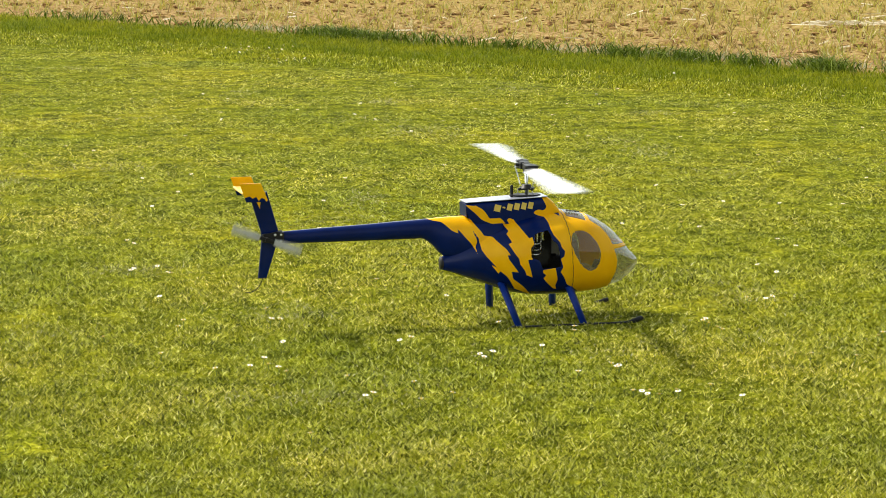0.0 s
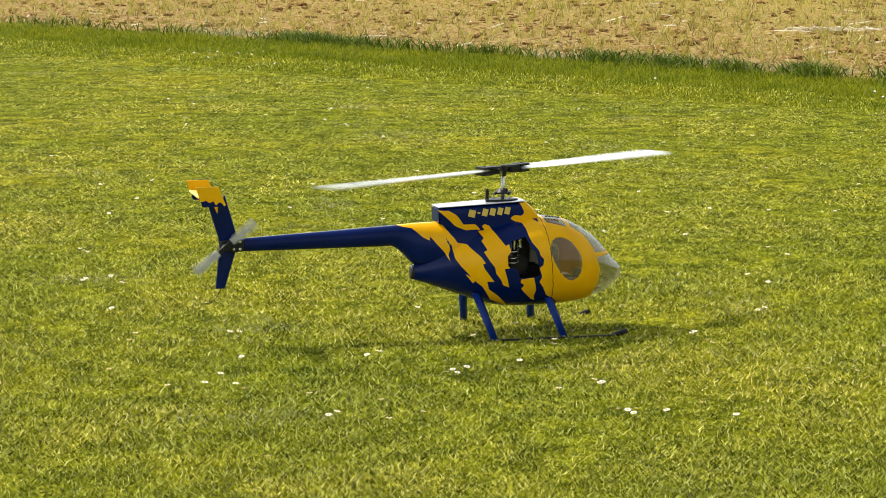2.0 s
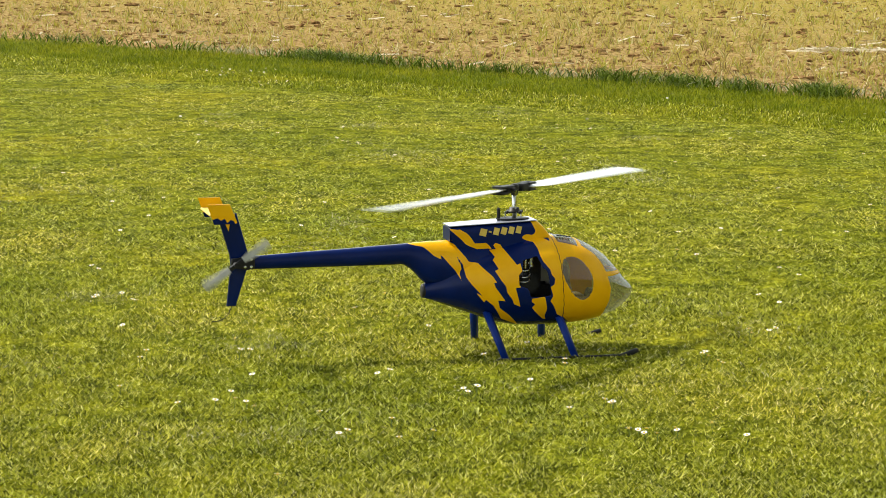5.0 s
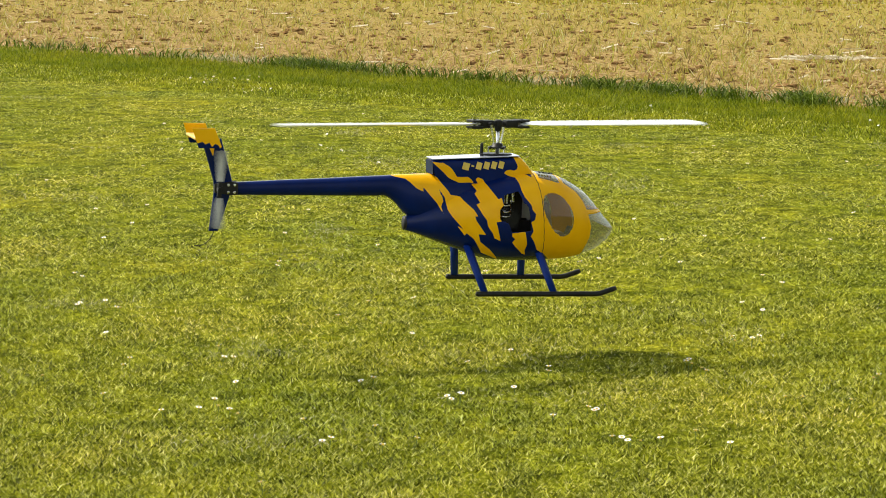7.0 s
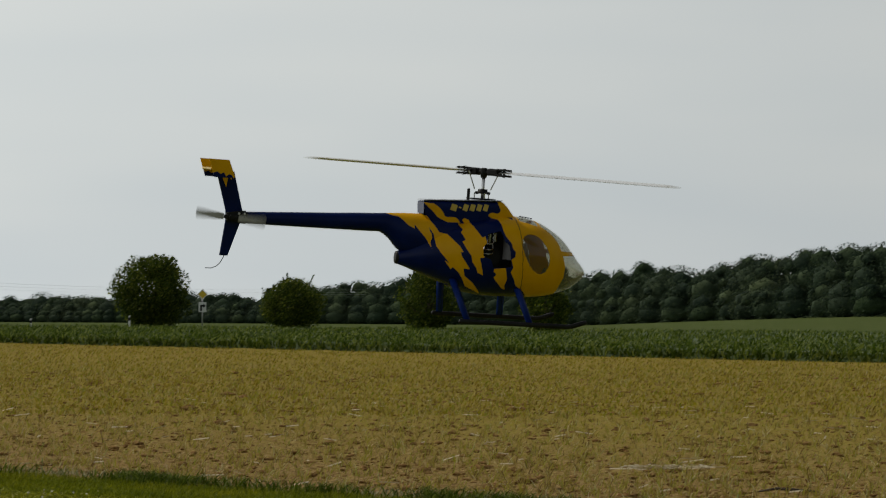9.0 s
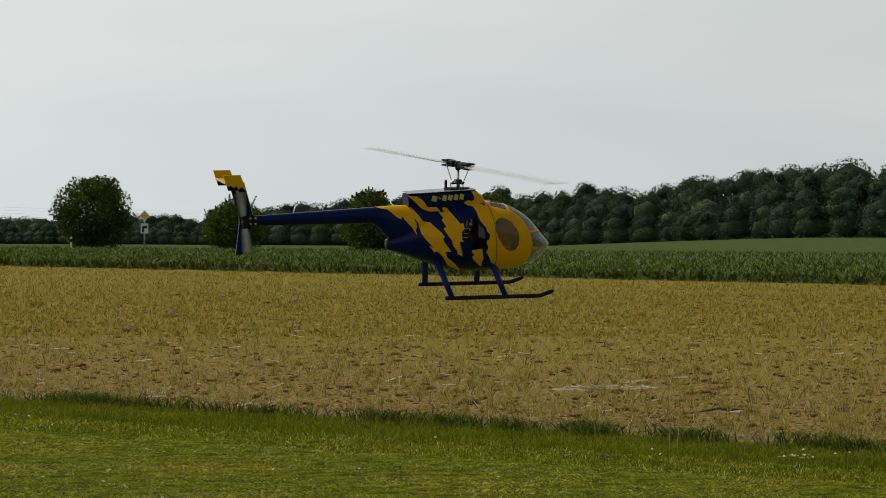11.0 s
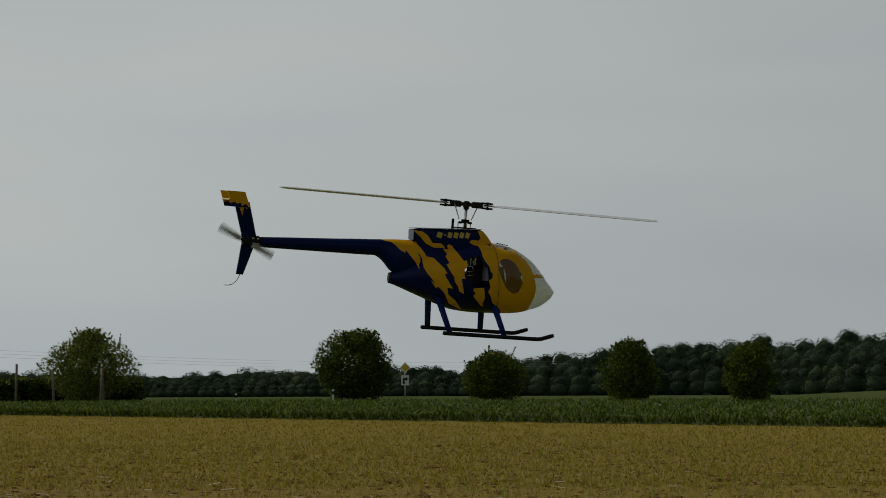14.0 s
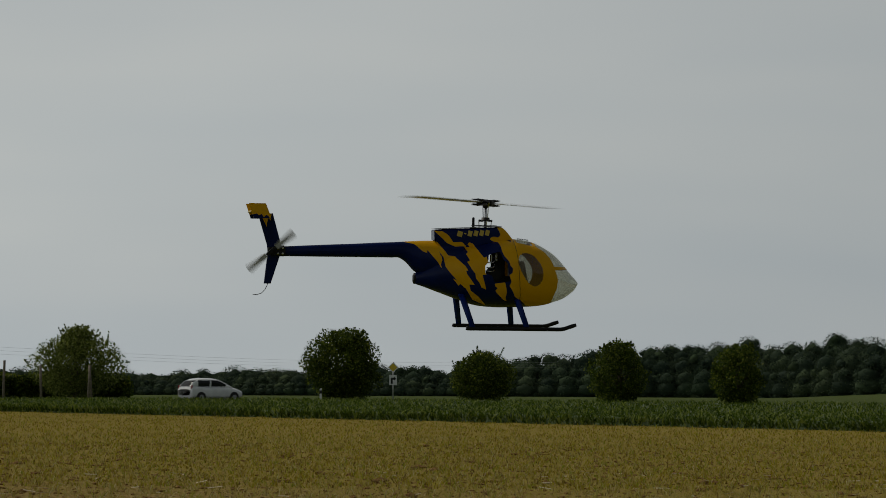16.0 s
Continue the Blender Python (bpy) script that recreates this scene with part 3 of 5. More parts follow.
def tree(name, az, d, wide, high, leaf, label, seed, clumps=26, low=0.05, dens=760, size=0.07, lean=0.0, narrow_top=0.35, shoots=0.13):
    rng = np.random.default_rng(seed)
    x, y = polar(az, d)
    root = empty(name, pose(x, y, float(lie(np.array(x), np.array(y)))))
    tagged(root, label, "tree")
    bm = bmesh.new()
    add_tube(bm, [(0, 0, -0.1), (0.05, 0, high * 0.2), (0.02 + lean, 0.05, high * 0.55)], [0.16, 0.12, 0.06], 8)
    part("trunk", bm, BARK, root, smooth=True)
    cs, rs = [], []
    for i in range(clumps):
        h = low + (1 - low) * (i + 0.5) / clumps
        prof = max(math.sin(math.pi * min(max((h - low * 0.5) / (1.15 - low), 0.02), 1)) ** 0.55, narrow_top * 0.6)
        rad = wide / 2 * prof * (1 if h < 0.6 else 1 - (1 - narrow_top) * (h - 0.6) / 0.4)
        a = i * 2.4 + rng.uniform(-0.5, 0.5)
        r = wide * rng.uniform(0.13, 0.21)
        rr = max(rad - r * 0.8, 0) * rng.uniform(0.7, 1.08)
        cs.append((rr * math.cos(a) + lean * h, rr * math.sin(a), min(max(h * high, r * 0.7), high - r * 0.55)))
        rs.append((r, r, r * rng.uniform(0.75, 1.0)))
    cs.append((lean * 0.4, 0, high * 0.45)); rs.append((wide * 0.4, wide * 0.4, high * 0.42))
    for i in range(0, clumps, 3):
        bm = bmesh.new()
        c = Vector(cs[i])
        s = Vector((0.03, 0, min(c.z * 0.45, high * 0.4)))
        add_tube(bm, [s, s.lerp(c, 0.5) + Vector((0, 0, 0.1)), c], [0.06, 0.045, 0.015], 5)
        part("limb", bm, BARK, root, smooth=True)
    co, tris = leaf_cloud(cs, rs, dens, size, rng)
    # shoots that stand out of the outline
    k = 70
    v = rng.normal(0, 1, (k, 3)); v[:, 2] = np.abs(v[:, 2]) + 0.2
    v /= np.linalg.norm(v, axis=1)[:, None]
    idx = rng.integers(0, clumps, k)
    tips = np.array(cs)[idx] + v * np.array(rs)[idx] * rng.uniform(0.8, 1.0, k)[:, None]
    up = (v * [0.7, 0.7, 0.3] + [0, 0, 0.8]) * (shoots * rng.gamma(2.0, 0.5, k))[:, None]
    tips = (tips[:, None] + up[:, None] * np.linspace(-0.3, 1, 6)[None, :, None]).reshape(-1, 3)
    wide_at = np.tile(np.linspace(1.6, 0.5, 6), k) * size
    co2, tris2 = leaf_cloud(tips, np.repeat(wide_at[:, None], 3, 1), 1, size * 0.75, rng)
    crown = plain_mesh("crown", np.concatenate([co, co2]), np.concatenate([tris, tris2 + len(co)]), leaf, kind="", parent=root)
    return root


def build_trees():
    tree("roadside_tree", -2.88, 164, 5.6, 4.6, BUSH_LEAF, "round dense dark green roadside tree", 3, 44, 0.02, narrow_top=0.72)
    tree("roadside_bush", 0.30, 166, 5.0, 3.2, BUSH_LEAF, "low dark green bush with upright shoots", 5, 26, 0.0, narrow_top=0.4, shoots=0.24)
    tree("roadside_bush", 3.44, 151, 4.1, 3.75, BUSH_LEAF, "dark green leafy bush by the road", 8, 30, 0.0, narrow_top=0.65)
    tree("roadside_bush", 6.16, 141, 3.5, 3.4, BUSH_LEAF, "dark green leafy bush standing in the crop", 13, 30, 0.0, narrow_top=0.75)
    tree("willow_tree", -9.0, 172, 6.7, 4.75, PALE_LEAF, "pale green spreading tree behind wooden poles", 22, 34, 0.18, 420, 0.075, 0.2, 0.3, 0.22)
    tree("hedge_tree", -11.6, 172, 3.6, 4.0, BUSH_LEAF, "dark green tree at the end of a hedge", 31, 22, 0.05)
    # a clipped dark hedge behind the poles
    rng = np.random.default_rng(40)
    x0, y0 = polar(-11.8, 176)
    x1, y1 = polar(-7.9, 177)
    cs, rs = [], []
    for i in range(26):
        t = i / 25
        cs.append((x0 + (x1 - x0) * t, y0 + (y1 - y0) * t + rng.uniform(-0.3, 0.3), 0.85)); rs.append((0.7, 0.6, 1.0 + rng.uniform(-0.1, 0.1)))
    co, tris = leaf_cloud(cs, rs, 700, 0.13, rng)
    plain_mesh("hedge", co, tris, BUSH_LEAF, "dense dark green hedge beside the road", "hedge")


def build_forest():
    """Far woods: many crowns of coarse leaf sprays along the land's edge."""
    rng = np.random.default_rng(50)
    knots = [(-16, 0.30), (-9, 0.25), (-7.6, 0.16), (-4.3, 0.31), (-0.4, 0.35), (0.6, 0.50), (2.2, 0.68), (4.1, 0.90), (7.0, 0.95), (9.5, 1.10), (10.5, 1.20), (12, 1.46), (13.7, 1.62), (18, 1.8)]
    A, E = [k[0] for k in knots], [k[1] for k in knots]
    cs, rs = [], []
    for row in range(4):
        az = -16.5
        while az < 19:
            d = np.interp(az, [-16, 5, 14, 19], [900, 820, 560, 520]) + row * 9
            share = (0.52, 0.74, 0.9, 1.0)[row]
            x, y = polar(az, d)
            base = float(lie(np.array(x), np.array(y)))
            h = max((1.46 + d * math.tan(radians(np.interp(az, A, E) + rng.normal(0, 0.045))) - base) * share, 2.5)
            wd = min(rng.uniform(4.5, 9.5) + rng.gamma(1.5, 1.6), h * 1.1)
            cs.append((x, y, base + h - wd * 0.42)); rs.append((wd / 2, wd / 2, wd * rng.uniform(0.40, 0.48)))
            if row == 0:
                cs.append((x, y - 2.0, base + h * 0.28)); rs.append((wd * 0.62, wd * 0.45, h * 0.40))
            for k in range(4):
                a = rng.uniform(0, 2 * np.pi)
                w2 = wd * rng.uniform(0.3, 0.48)
                cs.append((x + math.cos(a) * wd * 0.34, y + math.sin(a) * wd * 0.34, base + h - wd * rng.uniform(0.22, 0.66))); rs.append((w2 / 2, w2 / 2, w2 * 0.42))
            az += math.degrees(wd * rng.uniform(0.55, 0.9) / d)
    bm = bmesh.new()
    bmesh.ops.create_icosphere(bm, subdivisions=1, radius=1)
    v0 = np.array([v.co[:] for v in bm.verts])
    f0 = np.array([[v.index for v in f.verts] for f in bm.faces])
    bm.free()
    cs, rs = np.array(cs), np.array(rs)
    k = len(cs)
    bulge = 1 + rng.normal(0, 0.07, (k, len(v0)))
    co = (cs[:, None] + v0[None] * rs[:, None] * bulge[..., None] * 0.78).reshape(-1, 3)
    tris = (f0[None] + (np.arange(k) * len(v0))[:, None, None]).reshape(-1, 3)
    co2, tris2 = leaf_cloud(cs, rs, 36, 0.25, rng, 0.6, 1.0)
    tris = np.concatenate([tris, tris2 + len(co)])
    co = np.concatenate([co, co2])
    # a plain wall added behind the crowns, standing in for the wood's shaded inside
    n = 260
    az = np.linspace(-17, 19.5, n)
    d = np.interp(az, [-16, 5, 14, 19], [900, 820, 560, 520]) + 40
    x, y = d * np.sin(np.radians(az)), d * np.cos(np.radians(az))
    foot = lie(x, y) - 0.5
    top = 1.46 + d * np.tan(np.radians(np.interp(az, A, E) * 0.62)) + rng.normal(0, 0.6, n)
    wall = np.concatenate([np.column_stack([x, y, foot]), np.column_stack([x, y, np.maximum(top, foot + 3)]), np.column_stack([x * 1.04, y * 1.04, np.maximum(top, foot + 3) - 1])])
    i = np.arange(n - 1)
    strip = np.concatenate([np.concatenate([np.stack([r * n + i, r * n + i + 1, r * n + n + 1 + i], 1), np.stack([r * n + i, r * n + n + 1 + i, r * n + n + i], 1)]) for r in (0, 1)])
    tris = np.concatenate([tris, strip + len(co)])
    co = np.concatenate([co, wall])
    plain_mesh("forest", co, tris, HAZY_FOREST_LEAF, "long dark green wood along the horizon, haze tinted into its leaves", "forest", smooth=True)


build_ground()
build_grass()
build_stubble()
build_crop()
build_trees()
build_forest()

# ---- the model helicopter: x to the nose, y to its left, z up from the skids ----
heli = empty("model_helicopter")
tagged(heli, "blue and yellow tiger-striped radio-controlled model helicopter", "model helicopter")

# stations of the cabin: x, belly, roof, half width
POD = [(-0.299, 0.188, 0.232, 0.02), (-0.273, 0.18, 0.248, 0.04), (-0.217, 0.16, 0.289, 0.075), (-0.142, 0.133, 0.33, 0.11), (-0.048, 0.102, 0.36, 0.135),
       (0.046, 0.093, 0.381, 0.147), (0.132, 0.095, 0.382, 0.148), (0.209, 0.099, 0.366, 0.138), (0.257, 0.106, 0.342, 0.122), (0.296, 0.118, 0.315, 0.102),
       (0.336, 0.133, 0.273, 0.075), (0.365, 0.153, 0.239, 0.05), (0.386, 0.172, 0.217, 0.028), (0.4, 0.195, 0.2, 0.006)]
FAIRING = [(-0.862, 0.296, 0.337, 0.0205), (-0.78, 0.2962, 0.3415, 0.0226), (-0.70, 0.2963, 0.346, 0.0247), (-0.62, 0.2965, 0.350, 0.0268), (-0.54, 0.2967, 0.354, 0.0289), (-0.46, 0.2969, 0.359, 0.031), (-0.40, 0.297, 0.362, 0.0325), (-0.365, 0.296, 0.364, 0.0335), (-0.335, 0.276, 0.366, 0.036), (-0.305, 0.244, 0.368, 0.042), (-0.26, 0.222, 0.370, 0.054), (-0.19, 0.205, 0.371, 0.07), (-0.10, 0.20, 0.371, 0.08)]
DOGHOUSE = [(-0.224, 0.355, 0.4165, 0.050), (-0.20, 0.34, 0.419, 0.053), (-0.05, 0.33, 0.4265, 0.058), (0.03, 0.33, 0.4305, 0.058), (0.066, 0.33, 0.4305, 0.055), (0.08, 0.33, 0.419, 0.053), (0.112, 0.33, 0.380, 0.050)]

FLAME_REAR = [(-0.40, 0.378), (-0.23, 0.377), (-0.208, 0.362), (-0.176, 0.323), (-0.168, 0.31), (-0.14, 0.306), (-0.13, 0.294), (-0.101, 0.267), (-0.088, 0.247),
              (-0.098, 0.247), (-0.093, 0.232), (-0.061, 0.188), (-0.084, 0.19), (-0.076, 0.164), (-0.042, 0.139), (-0.001, 0.100), (-0.064, 0.126), (-0.096, 0.172),
              (-0.121, 0.192), (-0.126, 0.183), (-0.152, 0.215), (-0.131, 0.203), (-0.166, 0.242), (-0.18, 0.263), (-0.184, 0.291), (-0.185, 0.299), (-0.207, 0.332),
              (-0.198, 0.307), (-0.189, 0.294), (-0.198, 0.271), (-0.193, 0.249), (-0.209, 0.281), (-0.23, 0.304), (-0.256, 0.335), (-0.251, 0.316), (-0.275, 0.328),
              (-0.294, 0.346), (-0.308, 0.356), (-0.335, 0.3605)]
FLAME_MID = [(-0.227, 0.413), (-0.199, 0.41), (-0.192, 0.411), (-0.171, 0.399), (-0.155, 0.385), (-0.148, 0.369), (-0.108, 0.369), (-0.086, 0.345), (-0.075, 0.346),
             (-0.094, 0.372), (-0.06, 0.36), (-0.04, 0.326), (-0.023, 0.302), (-0.013, 0.308), (-0.008, 0.284), (-0.02, 0.27), (-0.015, 0.232), (-0.031, 0.231),
             (-0.013, 0.169), (-0.034, 0.178), (-0.04, 0.194), (-0.057, 0.216), (-0.06, 0.235), (-0.074, 0.253), (-0.093, 0.284), (-0.081, 0.29), (-0.095, 0.316),
             (-0.086, 0.325), (-0.098, 0.346), (-0.119, 0.347), (-0.136, 0.347), (-0.171, 0.361), (-0.19, 0.381), (-0.211, 0.399)]
FRONT = [(-0.015, 0.399), (0.021, 0.372), (0.043, 0.368), (0.05, 0.351), (0.053, 0.33), (0.061, 0.311), (0.081, 0.287), (0.085, 0.271), (0.096, 0.259), (0.094, 0.24),
         (0.081, 0.232), (0.091, 0.203), (0.083, 0.186), (0.097, 0.167), (0.111, 0.14), (0.147, 0.119), (0.189, 0.085), (0.5, 0.05), (0.5, 0.44), (0.12, 0.44), (0.097, 0.369), (0.075, 0.381), (0.036, 0.39)]
FLAME_LOW = [(0.022, 0.195), (0.064, 0.201), (0.075, 0.159), (0.071, 0.137), (0.078, 0.122), (0.065, 0.126), (0.036, 0.152), (0.025, 0.165), (0.034, 0.176), (0.022, 0.185)]
DOG_FRONT = [(0.039, 0.436), (0.056, 0.401), (0.064, 0.381), (0.09, 0.36), (0.2, 0.36), (0.2, 0.45), (0.039, 0.45)]
ENGINE_HOLE = [(-0.003, 0.316), (0.043, 0.329), (0.057, 0.295), (0.071, 0.283), (0.077, 0.258), (0.084, 0.206), (0.064, 0.2), (0.021, 0.199), (0.008, 0.227), (-0.019, 0.238), (-0.02, 0.27), (-0.008, 0.281)]
WINDOW = [(0.144, 0.325), (0.173, 0.322), (0.2, 0.302), (0.222, 0.269), (0.23, 0.237), (0.222, 0.204), (0.201, 0.184), (0.179, 0.187), (0.155, 0.207), (0.133, 0.242), (0.12, 0.28), (0.123, 0.312)]
TOP_GLASS = [(0.118, 0.42), (0.122, 0.368), (0.150, 0.362), (0.188, 0.352), (0.188, 0.42)]
SCREEN = [(0.203, 0.42), (0.203, 0.352), (0.241, 0.327), (0.264, 0.299), (0.278, 0.269), (0.352, 0.265), (0.45, 0.27), (0.45, 0.42)]
NOSE = [(0.45, 0.257), (0.359, 0.257), (0.283, 0.254), (0.296, 0.216), (0.292, 0.176), (0.28, 0.144), (0.27, 0.05), (0.45, 0.05)]


def rounded(poly, times=2):
    """The outline with its corners cut twice, so that it curves."""
    for _ in range(times):
        poly = [tuple(a[i] * (1 - f) + b[i] * f for i in (0, 1)) for a, b in zip(poly, poly[1:] + poly[:1]) for f in (0.25, 0.75)]
    return poly


WINDOW = rounded(WINDOW)
STRIPES = [FLAME_REAR, FLAME_MID, FRONT, FLAME_LOW]


def loft_grid(stations, nu, nv, power):
    """Corners of a rounded hull through the stations: smooth along x, super-elliptic across."""
    s = np.array(stations)
    d = np.concatenate([[0], np.cumsum(np.hypot(np.diff(s[:, 0]), np.diff(s[:, 2]) * 0.5))])
    u = np.linspace(0, d[-1], nu)
    cols = []
    for c in range(4):
        v = s[:, c]
        m = np.gradient(v, d)
        k = np.clip(np.searchsorted(d, u) - 1, 0, len(d) - 2)
        h = d[k + 1] - d[k]
        t = (u - d[k]) / h
        cols.append((2 * t**3 - 3 * t**2 + 1) * v[k] + (t**3 - 2 * t**2 + t) * h * m[k] + (-2 * t**3 + 3 * t**2) * v[k + 1] + (t**3 - t**2) * h * m[k + 1])
    x, zb, zt, w = cols
    a = np.linspace(0, 2 * np.pi, nv, endpoint=False)
    ca, sa = np.cos(a), np.sin(a)
    e = 2 / power
    cy, cz = np.sign(ca) * np.abs(ca) ** e, np.sign(sa) * np.abs(sa) ** e
    return np.stack([np.repeat(x[:, None], nv, 1), w[:, None] * cy[None], (zb + zt)[:, None] / 2 + ((zt - zb) / 2)[:, None] * cz[None]], -1)


def quads_of(nu, nv):
    i, j = np.meshgrid(np.arange(nu - 1), np.arange(nv), indexing="ij")
    jn = (j + 1) % nv
    return np.stack([i * nv + j, i * nv + jn, (i + 1) * nv + jn, (i + 1) * nv + j], -1).reshape(-1, 4)


def shell(name, co, quads, mats, slot, parent, label="", thick=0.002, stripes=None):
    """One part from some of a grid's faces; stripes: outlines that are yellow on it."""
    used, inv = np.unique(quads, return_inverse=True)
    me = bpy.data.meshes.new(name)
    me.from_pydata(co[used].tolist(), [], inv.reshape(-1, 4).tolist())
    if stripes:
        me.attributes.new("stripe", "FLOAT", "POINT").data.foreach_set("value", signed_depth(co[used], stripes).astype(np.float32))
    for m in mats:
        me.materials.append(m)
    me.polygons.foreach_set("material_index", np.asarray(slot, np.int32))
    me.polygons.foreach_set("use_smooth", np.ones(len(quads), bool))
    me.update()
    ob = new(name, me)
    ob.parent = parent
    if label:
        ob["label"] = label
    if thick:
        mod = ob.modifiers.new("thickness", "SOLIDIFY")
        mod.thickness, mod.offset, mod.use_even_offset = thick, -1, False
    return ob


def signed_depth(co, polys):
    """How deep each corner lies in the outlines seen from the side; negative outside all."""
    p = co[:, [0, 2]]
    out = np.full(len(p), -1.0)
    for poly in polys:
        best = np.full(len(p), 1.0)
        for a, b in zip(poly, poly[1:] + poly[:1]):
            a, b = np.array(a), np.array(b)
            t = np.clip(((p - a) @ (b - a)) / max((b - a) @ (b - a), 1e-12), 0, 1)
            best = np.minimum(best, np.linalg.norm(p - a - t[:, None] * (b - a), axis=1))
        out = np.maximum(out, np.where(inside(poly, p[:, 0], p[:, 1]), best, -best))
    return out


def snap(co, polys, reach):
    """Slides corners that lie close to an outline onto it, so that the colours part along clean lines."""
    best, spot = np.full(len(co), reach), co[:, [0, 2]].copy()
    p = co[:, [0, 2]]
    for poly in polys:
        for a, b in zip(poly, poly[1:] + poly[:1]):
            a, b = np.array(a), np.array(b)
            t = np.clip(((p - a) @ (b - a)) / max((b - a) @ (b - a), 1e-12), 0, 1)
            c = a + t[:, None] * (b - a)
            d = np.linalg.norm(p - c, axis=1)
            k = d < best
            best[k], spot[k] = d[k], c[k]
    co[:, 0], co[:, 2] = spot[:, 0], spot[:, 1]


def build_fuselage():
    nu, nv = 250, 260
    g = loft_grid(POD, nu, nv, 2.3)
    co, q = g.reshape(-1, 3).copy(), quads_of(nu, nv)
    steep = np.abs(co[:, 1]) > 0.035
    side = co[steep]
    snap(side, [ENGINE_HOLE, WINDOW, TOP_GLASS, SCREEN, NOSE], 0.0016)
    co[steep] = side
    c = co[q].mean(1)
    hole = inside(ENGINE_HOLE, c[:, 0], c[:, 2])
    pane = inside(WINDOW, c[:, 0], c[:, 2])
    top, screen, nose = (inside(p, c[:, 0], c[:, 2]) for p in (TOP_GLASS, SCREEN, NOSE))
    skin = ~(hole | pane | top | screen | nose)
    body = shell("fuselage_shell", co, q[skin], [LIVERY], np.zeros(skin.sum()), heli, "glossy blue shell with yellow tiger stripes", stripes=STRIPES)
    for keep, name, label in ((top, "roof_pane", "smoked roof pane"), (screen, "windscreen", "smoked curved windscreen"), (nose, "nose_pane", "clear lower nose pane")):
        shell(name, co, q[keep], [CANOPY], np.zeros(keep.sum()), heli, label, 0.0015)
    for side in (-1, 1):
        k = pane & (c[:, 1] * side > 0)
        shell("door_pane", co, q[k], [PANE], np.zeros(k.sum()), heli, "oval smoked door window", 0.0015)
    # seam of the front cabin and the exhaust end
    bm = bmesh.new()
    ring = []
    for k in range(61):
        a = 2 * math.pi * k / 60
        x = 0.108 + 0.030 * (1 - math.sin(a)) / 2
        row = g[np.argmin(np.abs(g[:, 0, 0] - x))]
        j = int(round(a / (2 * math.pi) * nv)) % nv
        ring.append(Vector(row[j]) * 1.0)
    add_tube(bm, ring, 0.0011, 5)
    part("cabin_seam", bm, BLACK, heli, "thin dark panel seam")
    bm = bmesh.new()
    add_tube(bm, [(-0.27, 0, 0.212), (-0.297, 0, 0.210), (-0.304, 0, 0.210), (-0.306, 0, 0.210)], [0.02, 0.023, 0.022, 0.017], 24)
    part("exhaust_cap", bm, CARBON, heli, "dark rounded tail cap", True)
    # boom with its fairing, and the rotor fairing on the roof
    nu, nv = 240, 48
    co = loft_grid(FAIRING, nu, nv, 2.2).reshape(-1, 3)
    q = quads_of(nu, nv)
    shell("tail_boom", co, q, [LIVERY], np.zeros(len(q)), heli, "long tapering blue tail boom", stripes=[FLAME_REAR])
    nu, nv = 140, 96
    g = loft_grid(DOGHOUSE, nu, nv, 6.0)
    g[:, :, 0] += np.clip(0.40 - g[:, :, 2], 0, 0.06) * 0.25 * (g[:, :, 0] < -0.1)
    co, q = g.reshape(-1, 3).copy(), quads_of(nu, nv)
    shell("rotor_fairing", co, q, [LIVERY], np.zeros(len(q)), heli, "boxy rotor mast fairing on the roof", stripes=STRIPES + [DOG_FRONT])
    bm = bmesh.new()
    add_slab(bm, [(-0.2245, -0.048), (-0.2245, 0.048), (-0.10, 0.055), (0.03, 0.0565), (0.062, 0.052), (0.062, -0.052), (0.03, -0.0565), (-0.10, -0.055)], 2, 0.0, 0.003)
    for v in bm.verts:
        v.co.z += 0.4215 + (v.co.x + 0.15) * 0.050 + 0.003
    # the lid's pale colour paints in the light on the fairing's top
    part("fairing_lid", bm, varied("lit_top_paint", (0.26, 0.28, 0.36), (0.33, 0.35, 0.42), 20, 0.3, 0, 0.3), heli, "flat lid of the rotor fairing, coloured pale as a lit top")
    bm = bmesh.new()
    add_slab(bm, [(-0.223, 0.372), (-0.225, 0.414), (-0.2235, 0.414), (-0.2215, 0.372)], 1, 0.0, 0.094)
    part("fairing_end", bm, BLUE, heli)
    # the marking on each side: slanting bars
    for side in (-1, 1):
        for k, wd in enumerate((0.022, 0.009, 0.018, 0.018, 0.017, 0.017)):
            x = -0.128 + sum((0.022, 0.009, 0.018, 0.018, 0.017, 0.017)[:k]) + 0.007 * k
            bm = bmesh.new()
            h = 0.023 if k != 1 else 0.005
            add_box(bm, (wd, 0.002, h), Matrix.Translation((x + wd / 2, side * 0.0588, 0.4045 + (x + 0.05) * 0.05)) @ Matrix.Shear("XZ", 4, (0.0, 0.0)) @ pose(0, 0, 0, 0, 14, 0))
            part("marking_bar", bm, MARKING, heli)


